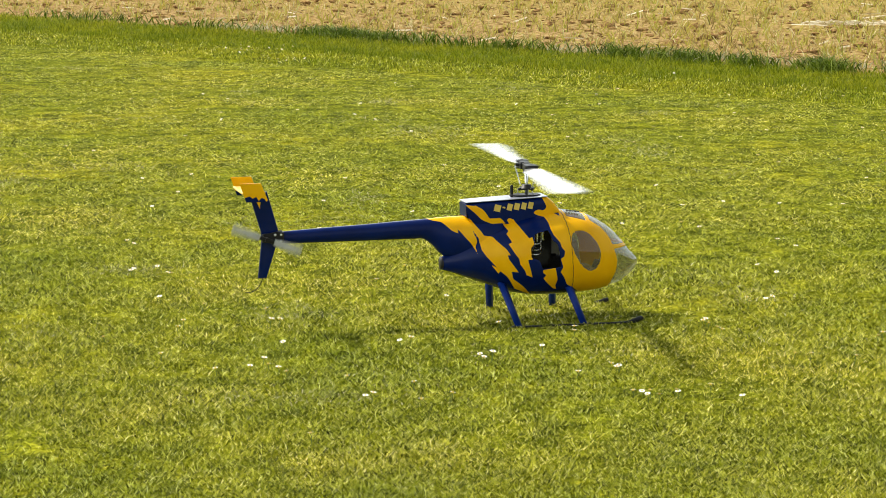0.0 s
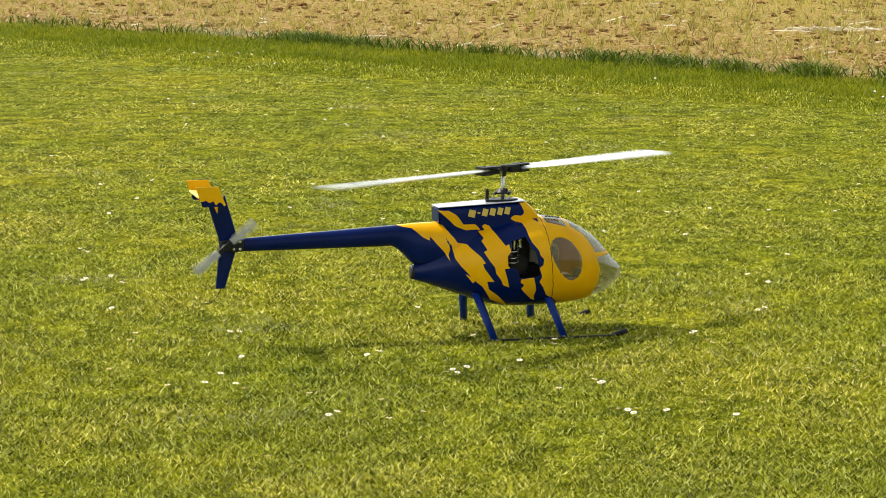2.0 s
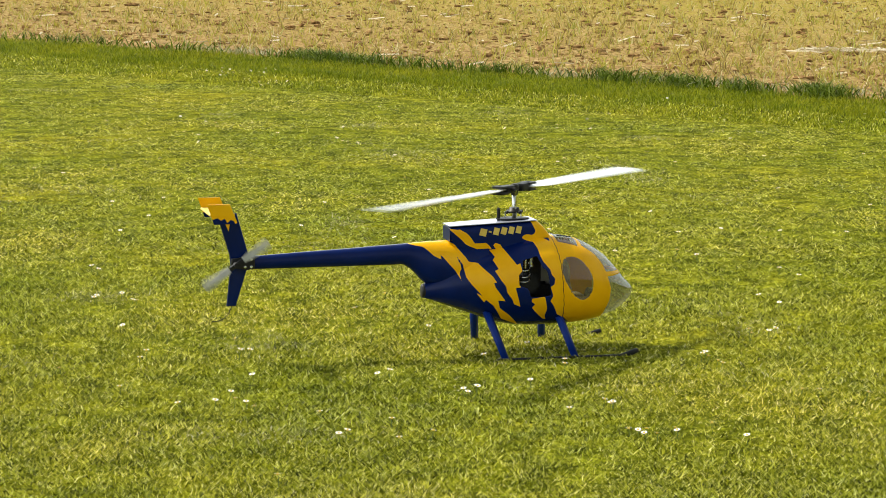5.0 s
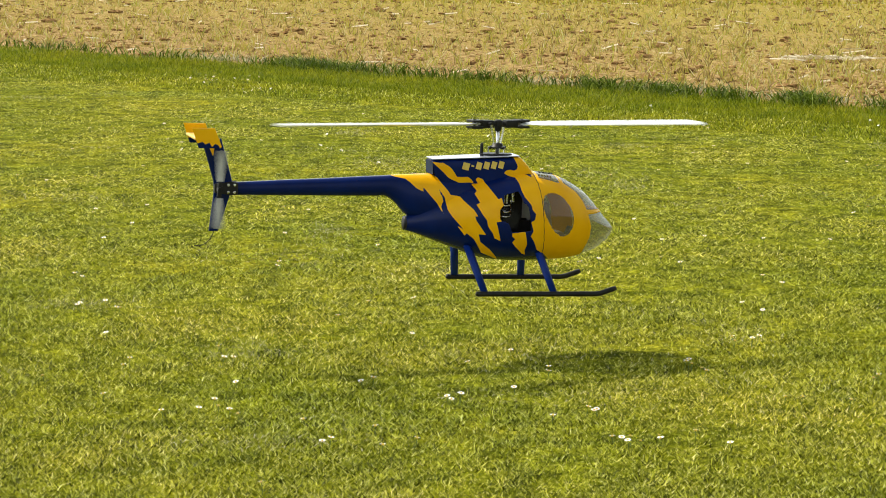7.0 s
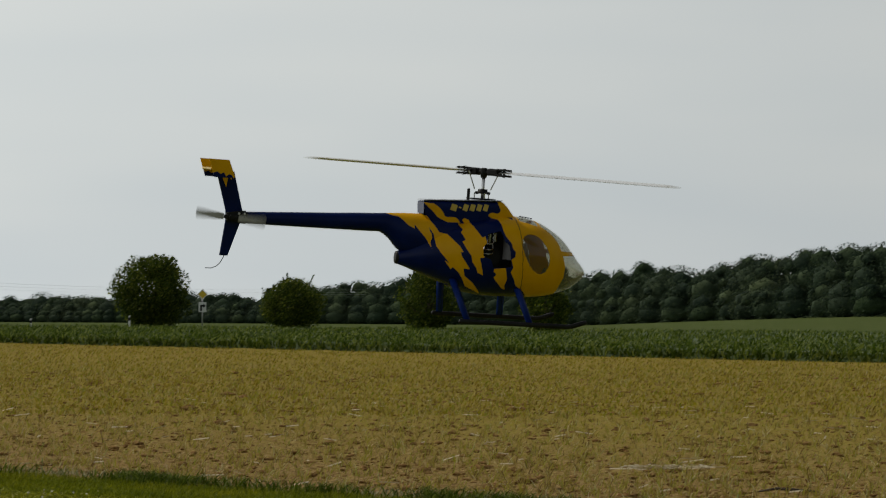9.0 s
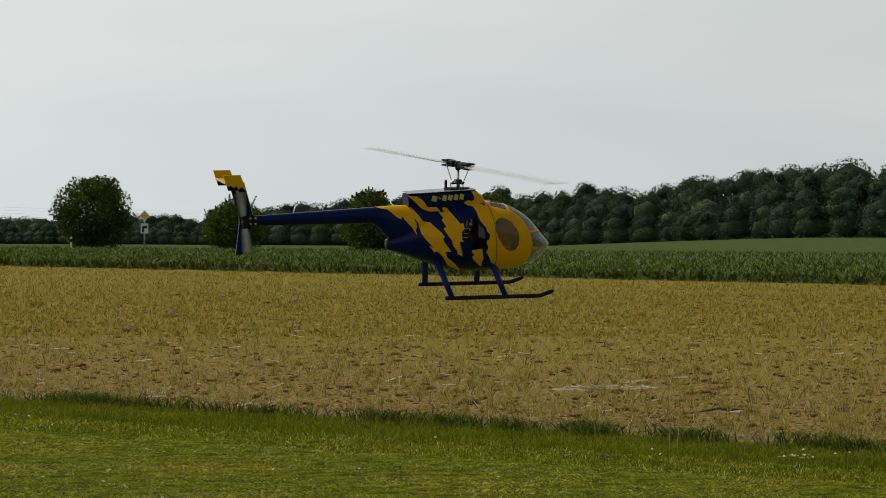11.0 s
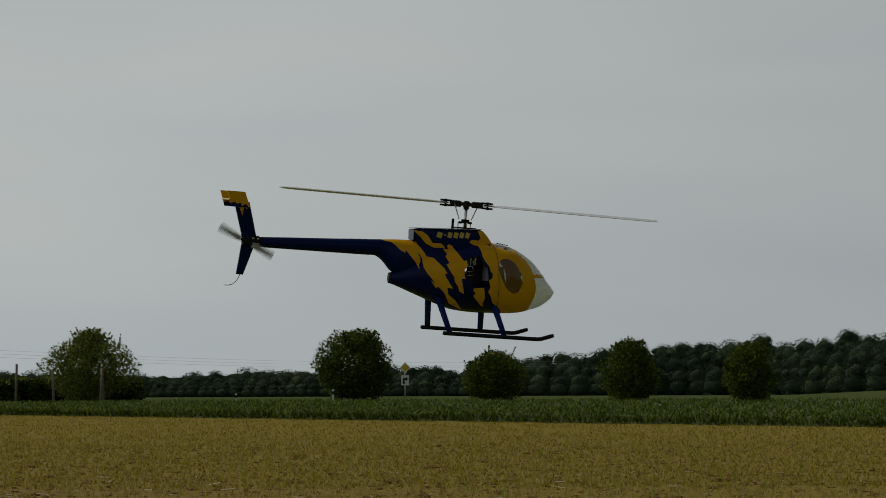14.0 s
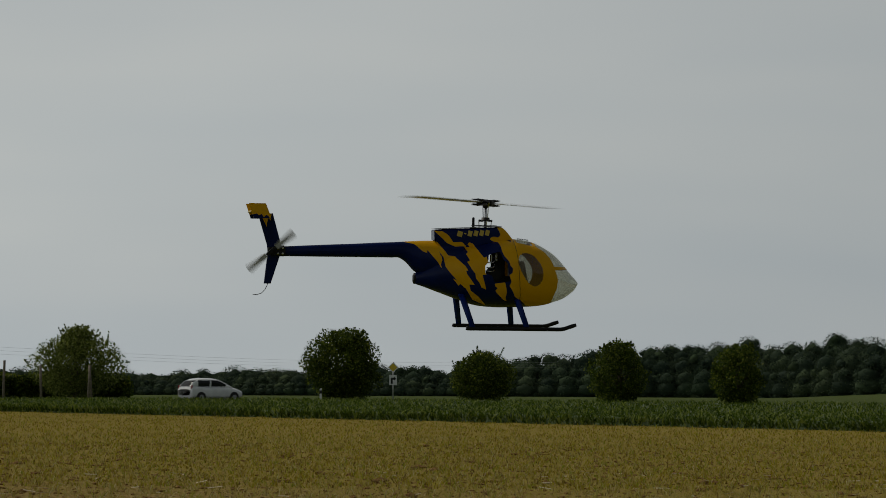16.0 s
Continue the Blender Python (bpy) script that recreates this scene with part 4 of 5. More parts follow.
def build_landing_gear():
    for s in (-1, 1):
        bm = bmesh.new()
        pts = [(-0.106, s * 0.20, 0.010), (-0.10, s * 0.20, 0.0085), (0.29, s * 0.20, 0.0085), (0.305, s * 0.20, 0.0105), (0.345, s * 0.20, 0.024), (0.357, s * 0.20, 0.028)]
        add_tube(bm, pts, [0.007, 0.0085, 0.0085, 0.0085, 0.0085, 0.007], 12)
        part("skid", bm, BLACK, heli, "black tubular landing skid", True)
        for xt, xb in ((-0.112, -0.078), (0.118, 0.150)):
            bm = bmesh.new()
            r = [bm.verts.new(p) for p in
                 [(xt - 0.017, s * 0.085, 0.15), (xt, s * 0.079, 0.15), (xt + 0.017, s * 0.085, 0.15), (xt, s * 0.093, 0.15)]]
            w = [bm.verts.new(p) for p in
                 [(xb - 0.0145, s * 0.2, 0.012), (xb, s * 0.193, 0.012), (xb + 0.0145, s * 0.2, 0.012), (xb, s * 0.207, 0.012)]]
            for k in range(4):
                bm.faces.new((r[k], r[(k + 1) % 4], w[(k + 1) % 4], w[k]))
            bm.faces.new(r[::-1]); bm.faces.new(w)
            bmesh.ops.bevel(bm, geom=bm.edges[:], offset=0.003, segments=2, affect="EDGES")
            part("strut", bm, STRUT_BLUE, heli, "blue faired landing gear strut", True)


def build_tail():
    bm = bmesh.new()
    add_slab(bm, [(-0.962, 0.474), (-0.899, 0.474), (-0.862, 0.341), (-0.866, 0.30), (-0.918, 0.30), (-0.922, 0.341)], 1, 0, 0.016, 0.4)
    part("upper_fin", bm, BLUE, heli, "blue swept upper tail fin")
    bm = bmesh.new()
    add_slab(bm, [(-0.919, 0.312), (-0.863, 0.312), (-0.904, 0.181), (-0.933, 0.181)], 1, 0, 0.014, 0.4)
    part("lower_fin", bm, BLUE, heli, "blue lower tail fin")
    bm = bmesh.new()
    add_slab(bm, [(-0.998, -0.10), (-0.998, 0.10), (-0.922, 0.10), (-0.922, -0.10)], 2, 0.480, 0.008, 0.5)
    part("tailplane", bm, MARKING, heli, "pale yellow tailplane")
    for s in (-1, 1):
        g = 40
        outl = np.array([(-1.006, 0.514), (-0.936, 0.514), (-0.911, 0.452), (-0.985, 0.452)])
        jag = [(-1.1, 0.60), (-0.8, 0.60), (-0.90, 0.474), (-0.918, 0.452), (-0.924, 0.462), (-0.934, 0.466), (-0.944, 0.456), (-0.952, 0.470), (-0.964, 0.464), (-0.974, 0.472), (-0.986, 0.468), (-1.1, 0.47)]
        u, v = np.meshgrid(np.linspace(0, 1, g), np.linspace(0, 1, g), indexing="ij")
        p = ((1 - u) * (1 - v))[..., None] * outl[0] + (u * (1 - v))[..., None] * outl[1] + (u * v)[..., None] * outl[2] + ((1 - u) * v)[..., None] * outl[3]
        co = np.stack([p[..., 0], np.full_like(u, s * 0.102), p[..., 1]], -1).reshape(-1, 3)
        i, j = np.meshgrid(np.arange(g - 1), np.arange(g - 1), indexing="ij")
        q = np.stack([i * g + j, (i + 1) * g + j, (i + 1) * g + j + 1, i * g + j + 1], -1).reshape(-1, 4)
        shell("end_plate", co, q, [LIVERY], np.zeros(len(q)), heli, "yellow end plate with dark jagged edge", 0.005, stripes=[jag])
    for s in (-1, 1):
        bm = bmesh.new()
        add_slab(bm, [(-0.958, 0.474), (-0.905, 0.474), (-0.908, 0.446), (-0.920, 0.456), (-0.925, 0.418), (-0.940, 0.450)], 1, s * 0.0088, 0.0012)
        part("fin_flash", bm, YELLOW, heli, "small yellow jagged flash")
    bm = bmesh.new()
    add_box(bm, (0.052, 0.034, 0.03), pose(-0.893, 0, 0.318), 0.006)
    add_tube(bm, [(-0.872, -0.0, 0.318), (-0.85, 0, 0.318)], 0.023, 16)
    add_slab(bm, [(-0.915, 0.333), (-0.868, 0.341), (-0.846, 0.336), (-0.846, 0.302), (-0.868, 0.297), (-0.915, 0.305)], 1, -0.0235, 0.004)
    gearbox = part("tail_gearbox", bm, BLACK, heli, "black tail gearbox with bolts")
    for x, z in ((-0.877, 0.330), (-0.857, 0.330), (-0.877, 0.307), (-0.857, 0.307)):
        bm = bmesh.new()
        add_tube(bm, [(x, -0.024, z), (x, -0.028, z), (x, -0.029, z)], [0.0044, 0.0044, 0.0025], 10)
        part("bolt", bm, STEEL, gearbox, "bright steel bolt")
    bm = bmesh.new()
    add_tube(bm, [(-0.915, 0, 0.19), (-0.918, 0, 0.175), (-0.928, 0, 0.155), (-0.942, 0, 0.141), (-0.960, 0, 0.1345), (-0.978, 0, 0.1345)], 0.0014, 6)
    part("antenna_wire", bm, BLACK, heli, "thin curled aerial wire")


def build_engine():
    bm = bmesh.new()
    for s in (-1, 1):
        add_box(bm, (0.20, 0.003, 0.10), pose(0.03, s * 0.032, 0.175), 0.001)
        add_box(bm, (0.05, 0.003, 0.12), pose(0.055, s * 0.034, 0.27), 0.001)
    part("side_frame", bm, CARBON, heli, "dark carbon mechanics frame")
    bm = bmesh.new()
    add_tube(bm, [(0.03, -0.03, 0.235), (0.03, -0.085, 0.235)], 0.026, 16)
    for k in range(7):
        add_tube(bm, [(0.03, -0.035 - k * 0.007, 0.235), (0.03, -0.037 - k * 0.007, 0.235)], 0.032, 20)
    part("engine", bm, BLACK, heli, "black finned engine")
    bm = bmesh.new()
    add_box(bm, (0.05, 0.06, 0.03), pose(0.045, -0.02, 0.205), 0.006)
    part("servo_tray", bm, BLACK, heli)
    for z, off in ((0.283, 0), (0.262, 0.004), (0.247, -0.002)):
        bm = bmesh.new()
        add_tube(bm, [(-0.015 + off, -0.115, z), (0.005, -0.118, z - 0.002), (0.018, -0.115, z), (0.026, -0.10, z + 0.006), (0.028, -0.08, z + 0.02)], 0.0022, 8)
        part("pipe", bm, STEEL, heli, "bright bent metal pipe", True)
    bm = bmesh.new()
    add_tube(bm, [(0.012, -0.09, 0.285), (0.012, -0.09, 0.315)], 0.006, 10)
    add_tube(bm, [(0.036, -0.085, 0.29), (0.034, -0.085, 0.325)], 0.007, 10)
    part("linkage_post", bm, STEEL, heli, "pale metal linkage posts")
    # seats and panel inside the cabin
    for s in (-1, 1):
        bm = bmesh.new()
        add_box(bm, (0.075, 0.085, 0.03), pose(0.205, s * 0.055, 0.165), 0.008)
        add_box(bm, (0.022, 0.085, 0.13), pose(0.155, s * 0.055, 0.225, 0, -12, 0), 0.008)
        part("seat", bm, CREAM, heli, "cream cabin seat", True)
    bm = bmesh.new()
    add_box(bm, (0.035, 0.07, 0.05), pose(0.262, 0, 0.175, 0, 20, 0), 0.01)
    part("instrument_panel", bm, BLACK, heli, "dark instrument pod")
    bm = bmesh.new()
    add_box(bm, (0.008, 0.2, 0.2), pose(0.118, 0, 0.235), 0.002)
    part("bulkhead", bm, BLACK, heli)
    bm = bmesh.new()
    for k in range(5):
        add_box(bm, (0.006, 0.012, 0.004), pose(0.132 + k * 0.010, -0.045, 0.3835 - k * 0.0012), 0.001)
    part("roof_vents", bm, BLACK, heli, "row of small dark roof vents")


def build_mast():
    bm = bmesh.new()
    add_tube(bm, [(0, 0, 0.40), (0, 0, 0.545)], 0.006, 14)
    part("mast", bm, STEEL, heli, "bright steel rotor mast", True)
    bm = bmesh.new()
    add_tube(bm, [(0, 0, 0.455), (0, 0, 0.461), (0, 0, 0.462), (0, 0, 0.472)], [0.026, 0.026, 0.018, 0.016], 20)
    for k in range(4):
        a = k * math.pi / 2 + 0.4
        add_tube(bm, [(0.026 * math.cos(a), 0.026 * math.sin(a), 0.458), (0.032 * math.cos(a), 0.032 * math.sin(a), 0.458)], 0.005, 8)
    part("swashplate", bm, BLACK, heli, "black swashplate", True)
    for k in range(3):
        a = k * 2.094 + 0.5
        bm = bmesh.new()
        add_tube(bm, [(0.028 * math.cos(a), 0.028 * math.sin(a), 0.415), (0.031 * math.cos(a), 0.031 * math.sin(a), 0.458)], 0.0022, 8)
        part("control_rod", bm, STEEL, heli)
    bm = bmesh.new()
    add_tube(bm, [(-0.052, 0, 0.42), (-0.052, 0, 0.428), (-0.052, 0, 0.430), (-0.052, 0, 0.468), (-0.052, 0, 0.472)], [0.014, 0.014, 0.0055, 0.0055, 0.003], 12)
    part("guide_pin", bm, BLACK, heli, "black upright guide pin")
    bm = bmesh.new()
    add_slab(bm, [(0.055 * math.cos(k * math.pi / 10) - 0.005, 0.036 * math.sin(k * math.pi / 10)) for k in range(20)], 2, 0.4365, 0.005)
    part("mast_collar", bm, BLACK, heli, "black oval collar round the mast")


def build_rotors():
    hub = bmesh.new()
    add_tube(hub, [(0, 0, -0.022), (0, 0, -0.006), (0, 0, 0.010), (0, 0, 0.014)], [0.010, 0.014, 0.014, 0.008], 16)
    add_tube(hub, [(-0.06, 0, 0), (0.06, 0, 0)], 0.008, 12)
    rotor = part("main_rotor", hub, BLACK, heli, "two-bladed main rotor turning on its mast")
    rotor.matrix_basis = pose(0, 0, 0.534)
    for s in (0, 180):
        bm = bmesh.new()
        add_box(bm, (0.046, 0.034, 0.026), pose(0.046, 0, 0), 0.007)
        add_box(bm, (0.044, 0.042, 0.008), pose(0.086, 0, 0.010), 0.003)
        add_box(bm, (0.044, 0.042, 0.008), pose(0.086, 0, -0.010), 0.003)
        add_tube(bm, [(0.088, 0, -0.016), (0.088, 0, 0.016)], 0.005, 10)
        add_tube(bm, [(0.045, 0.0, 0.0), (0.045, 0.032, 0.002)], 0.005, 8)
        bm.transform(pose(0, 0, 0, 0, 0, s))
        part("blade_grip", bm, BLACK, rotor, "black moulded blade grip")
        bm = bmesh.new()
        add_tube(bm, [(0.022, 0.018, -0.064), (0.044, 0.032, 0.0)], 0.0022, 8)
        bm.transform(pose(0, 0, 0, 0, 0, s))
        part("pitch_link", bm, STEEL, rotor, "thin bright pitch link")
        bm = bmesh.new()
        sect = [(0.030, 0.0), (0.022, 0.0045), (0.006, 0.0058), (-0.014, 0.0035), (-0.034, 0.0004), (-0.034, -0.0004), (-0.014, -0.0028), (0.006, -0.0042), (0.022, -0.0036)]
        rings = []
        for x, k in ((0.074, 0.5), (0.10, 0.62), (0.16, 1.0), (0.45, 1.0), (0.74, 1.0), (0.775, 0.9), (0.79, 0.55)):
            th = radians(5)
            rings.append([bm.verts.new((x, (y * math.cos(th) - z * math.sin(th)) * k, (y * math.sin(th) + z * math.cos(th)) * max(k, 0.7))) for y, z in sect])
        for a, b in zip(rings, rings[1:]):
            for i in range(9):
                bm.faces.new((a[i], a[(i + 1) % 9], b[(i + 1) % 9], b[i]))
        bm.faces.new(rings[0]); bm.faces.new(rings[-1][::-1])
        bm.transform(pose(0, 0, 0, 0, 0, s))
        part("rotor_blade", bm, WHITE_BLADE, rotor, "long white rotor blade")
    hub = bmesh.new()
    add_tube(hub, [(0, -0.020, 0), (0, 0.012, 0)], 0.008, 12)
    add_box(hub, (0.05, 0.012, 0.014), pose(0, -0.008, 0), 0.003)
    tail = part("tail_rotor", hub, BLACK, heli, "two-bladed tail rotor spinning beside the fin")
    tail.matrix_basis = pose(-0.907, -0.035, 0.316)
    for s in (0, 180):
        bm = bmesh.new()
        add_slab(bm, [(0.026, -0.010), (0.045, -0.012), (0.118, -0.012), (0.124, -0.008), (0.124, 0.008), (0.118, 0.012), (0.045, 0.012), (0.026, 0.010)], 1, -0.008, 0.004, 0.4)
        bm.transform(pose(0, 0, 0, 0, s, 0))
        part("tail_blade", bm, TAIL_BLADE, tail, "pale grey tail rotor blade")
    return rotor, tail


build_fuselage()
build_landing_gear()
build_tail()
build_engine()
build_mast()
main_rotor, tail_rotor = build_rotors()


# ---- roadside things ----
WHITE_PAINT = varied("white_paint", (0.70, 0.70, 0.69), (0.80, 0.80, 0.79), 8, 0.5)
CAR_WHITE = varied("white_car_lacquer", (0.86, 0.87, 0.88), (0.90, 0.91, 0.92), 2, 0.25, 0, 0.8)
CAR_GLASS = varied("dark_car_glass", (0.012, 0.014, 0.016), (0.02, 0.022, 0.025), 3, 0.06, 0, 0.0, shine=0.3)
TYRE = varied("tyre_rubber", (0.012, 0.012, 0.012), (0.03, 0.03, 0.03), 30, 0.8)
RED_LENS = varied("red_lamp_lens", (0.30, 0.01, 0.01), (0.4, 0.02, 0.02), 10, 0.15, 0, 0.6)
SIGN_YELLOW = varied("sign_yellow", (0.75, 0.52, 0.03), (0.82, 0.58, 0.05), 10, 0.45)
GALV = varied("galvanised_steel", (0.34, 0.35, 0.36), (0.5, 0.5, 0.5), 15, 0.5, 0.7)
WOOD = varied("weathered_pole", (0.16, 0.13, 0.10), (0.28, 0.24, 0.19), 9, 0.9, relief=0.01)
SIGN_BLACK = varied("sign_black", (0.01, 0.01, 0.01), (0.02, 0.02, 0.02), 10, 0.5)


def road_y(x):
    """The middle of the road: it comes past the end of the crop and bends along behind it."""
    u = np.asarray(x, float) + 16.2
    return 156.2 + np.where(u < 0, 0.84 * u, 3.36 * (1 - np.exp(-np.maximum(u, 0) / 4)))


def build_road():
    m = varied("asphalt", (0.04, 0.04, 0.042), (0.065, 0.064, 0.062), 6, 0.9, relief=0.004)
    xs = np.linspace(-34, 60, 120)
    y = road_y(xs) - 2.5
    rows = [np.column_stack([xs, y + o, lie(xs, y + o) + z]) for o, z in ((0, 0.0), (0.15, 0.05), (2.5, 0.09), (4.85, 0.05), (5.0, 0.0))]
    i = np.arange(119)
    tris = np.concatenate([np.concatenate([np.stack([r * 120 + i, r * 120 + i + 1, r * 120 + 121 + i], 1), np.stack([r * 120 + i, r * 120 + 121 + i, r * 120 + 120 + i], 1)]) for r in range(4)])
    plain_mesh("road", np.concatenate(rows), tris, m, "narrow grey asphalt country road", "road", "structure")


def build_sign():
    x, y = polar(-1.74, 150)
    s = empty("road_sign", pose(x, y, 0))
    tagged(s, "yellow diamond road sign over a white arrow plate", "road sign")
    bm = bmesh.new()
    add_tube(bm, [(0, 0, -0.2), (0, 0, 2.6)], 0.045, 12)
    part("pole", bm, GALV, s, "grey metal pole", True)
    bm = bmesh.new()
    add_box(bm, (0.46, 0.02, 0.46), pose(0, -0.06, 2.28, 0, 45, 0), 0.008)
    d = part("diamond_plate", bm, WHITE_PAINT, s, "white-edged diamond plate")
    bm = bmesh.new()
    add_box(bm, (0.36, 0.008, 0.36), pose(0, -0.075, 2.28, 0, 45, 0), 0.003)
    part("yellow_field", bm, SIGN_YELLOW, d, "yellow centre")
    bm = bmesh.new()
    add_box(bm, (0.46, 0.02, 0.60), pose(0, -0.06, 1.52), 0.008)
    w = part("arrow_plate", bm, WHITE_PAINT, s, "white rectangular plate")
    bm = bmesh.new()
    add_box(bm, (0.12, 0.006, 0.34), pose(-0.08, -0.074, 1.46))
    add_box(bm, (0.22, 0.006, 0.12), pose(-0.01, -0.0745, 1.60))
    for sx in (1,):
        v = [bm.verts.new(p) for p in ((0.06, -0.0745, 1.72), (0.19, -0.0745, 1.60), (0.06, -0.0745, 1.48), (0.06, -0.0705, 1.72), (0.19, -0.0705, 1.60), (0.06, -0.0705, 1.48))]
        bm.faces.new(v[:3]); bm.faces.new(v[5:2:-1])
        for k in range(3):
            bm.faces.new((v[k], v[k + 3], v[(k + 1) % 3 + 3], v[(k + 1) % 3]))
    part("arrow", bm, SIGN_BLACK, w, "black bent arrow")


def build_posts():
    x, y = polar(-3.40, 150)
    p = empty("delineator_post", pose(x, y, 0))
    tagged(p, "white plastic roadside marker post with dark band", "marker post", "roadside marker posts")
    bm = bmesh.new()
    add_box(bm, (0.13, 0.10, 1.05), pose(0, 0, 0.47), 0.02)
    for v in bm.verts:
        if v.co.z > 0.9:
            v.co.z += v.co.x * 0.4
    part("post", bm, WHITE_PAINT, p)
    bm = bmesh.new()
    add_box(bm, (0.136, 0.106, 0.20), pose(0, 0, 0.78), 0.02)
    part("band", bm, SIGN_BLACK, p, "black band")
    x, y = polar(-5.62, 165)
    copy_thing(p, pose(x, y, -0.28))
    # wooden poles by the willow, and the wires far behind
    for az, d, h, tilt in ((-10.6, 167, 2.7, 1), (-9.75, 167, 2.4, -2), (-8.70, 166, 2.4, 3), (-8.62, 166.3, 2.4, -4)):
        x, y = polar(az, d)
        bm = bmesh.new()
        add_tube(bm, [(0, 0, -0.2), (0, 0, h * 0.6), (0, 0, h)], [0.09, 0.085, 0.08], 10)
        ob = part("wooden_pole", bm, WOOD, None, "", True)
        ob.matrix_basis = pose(x, y, 0, 0, tilt, 0)
        tagged(ob, "weathered grey wooden pole beside the hedge", "pole", "wooden poles")
    for k in range(3):
        bm = bmesh.new()
        x0, y0 = polar(-12, 420)
        x1, y1 = polar(2.0, 640)
        add_tube(bm, [Vector((x0, y0, 6.0 + k * 0.6)).lerp(Vector((x1, y1, 5.2 + k * 0.6)), t / 12) - Vector((0, 0, 1.2 * math.sin(math.pi * t / 12))) for t in range(13)], 0.017, 4)
        w = part("power_line", bm, GALV, None)
        tagged(w, "thin slack overhead power line", "power line", "overhead power lines")


def build_car():
    car = empty("car")
    tagged(car, "white compact hatchback car driving along the road", "car")
    # lower body and cabin as lofts along the car
    low = [(-1.98, 0.42, 0.80, 0.66), (-1.93, 0.30, 0.95, 0.78), (-1.6, 0.22, 1.00, 0.84), (-0.6, 0.2, 0.98, 0.86), (0.6, 0.2, 0.97, 0.86), (1.2, 0.22, 0.92, 0.85), (1.7, 0.26, 0.80, 0.80), (1.93, 0.32, 0.66, 0.70), (2.0, 0.40, 0.56, 0.60)]
    top = [(-1.93, 0.85, 1.02, 0.66), (-1.72, 0.85, 1.30, 0.64), (-1.35, 0.85, 1.45, 0.63), (-0.5, 0.85, 1.50, 0.63), (0.2, 0.85, 1.44, 0.62), (0.75, 0.85, 1.22, 0.64), (1.25, 0.82, 0.94, 0.68)]
    nu, nv = 70, 48
    co, q = loft_grid(low, nu, nv, 4.0).reshape(-1, 3), quads_of(nu, nv)
    shell("body", co, q, [CAR_WHITE], np.zeros(len(q)), car, "white car body", 0)
    bm = bmesh.new()
    nu, nv = 90, 64
    co, q = loft_grid(top, nu, nv, 3.0).reshape(-1, 3), quads_of(nu, nv)
    c = co[q].mean(1)
    side = (np.abs(c[:, 1]) > 0.45) & (c[:, 2] > 0.98) & (c[:, 2] < 1.36) & (c[:, 0] > -1.35) & (c[:, 0] < 0.72)
    side &= c[:, 2] < 1.40 - np.clip(c[:, 0] - 0.1, 0, 2) * 0.45
    pillar = np.abs(c[:, 0] + 0.42) < 0.05
    rear = (c[:, 0] < -1.45) & (c[:, 2] > 1.02) & (c[:, 2] < 1.36) & (np.abs(c[:, 1]) < 0.55)
    front = (c[:, 0] > 0.35) & (c[:, 2] > 0.98) & (np.abs(c[:, 1]) < 0.54)
    gl = (side & ~pillar) | rear | front
    shell("cabin", co, q, [CAR_WHITE, CAR_GLASS], gl, car, "white roof with dark windows", 0)
    for x in (-1.25, 1.22):
        for s in (-1, 1):
            bm = bmesh.new()
            add_tube(bm, [(x, s * 0.66, 0.31), (x, s * 0.69, 0.31), (x, s * 0.86, 0.31), (x, s * 0.885, 0.31)], [0.30, 0.345, 0.345, 0.30], 28)
            w = part("wheel", bm, TYRE, car, "black tyre", True)
            bm = bmesh.new()
            add_tube(bm, [(x, s * 0.87, 0.31), (x, s * 0.892, 0.31), (x, s * 0.896, 0.31)], [0.17, 0.16, 0.05], 24)
            part("rim", bm, GALV, w, "grey rim")
    for s in (-1, 1):
        bm = bmesh.new()
        add_box(bm, (0.10, 0.20, 0.26), pose(-1.86, s * 0.66, 0.93, 0, 8, s * 30), 0.03)
        part("tail_light", bm, RED_LENS, car, "red tail light")
        bm = bmesh.new()
        add_box(bm, (0.10, 0.09, 0.13), pose(0.62, s * 0.90, 1.0), 0.03)
        part("door_mirror", bm, CAR_WHITE, car)
    bm = bmesh.new()
    add_box(bm, (0.05, 0.50, 0.11), pose(-1.985, 0, 0.62), 0.01)
    part("plate_recess", bm, SIGN_BLACK, car, "dark plate recess")
    bm = bmesh.new()
    add_tube(bm, [(-1.2, 0, 1.46), (-1.32, 0, 1.66)], 0.008, 6)
    part("roof_aerial", bm, SIGN_BLACK, car)
    return car


build_road()
build_sign()
build_posts()
car = build_car()


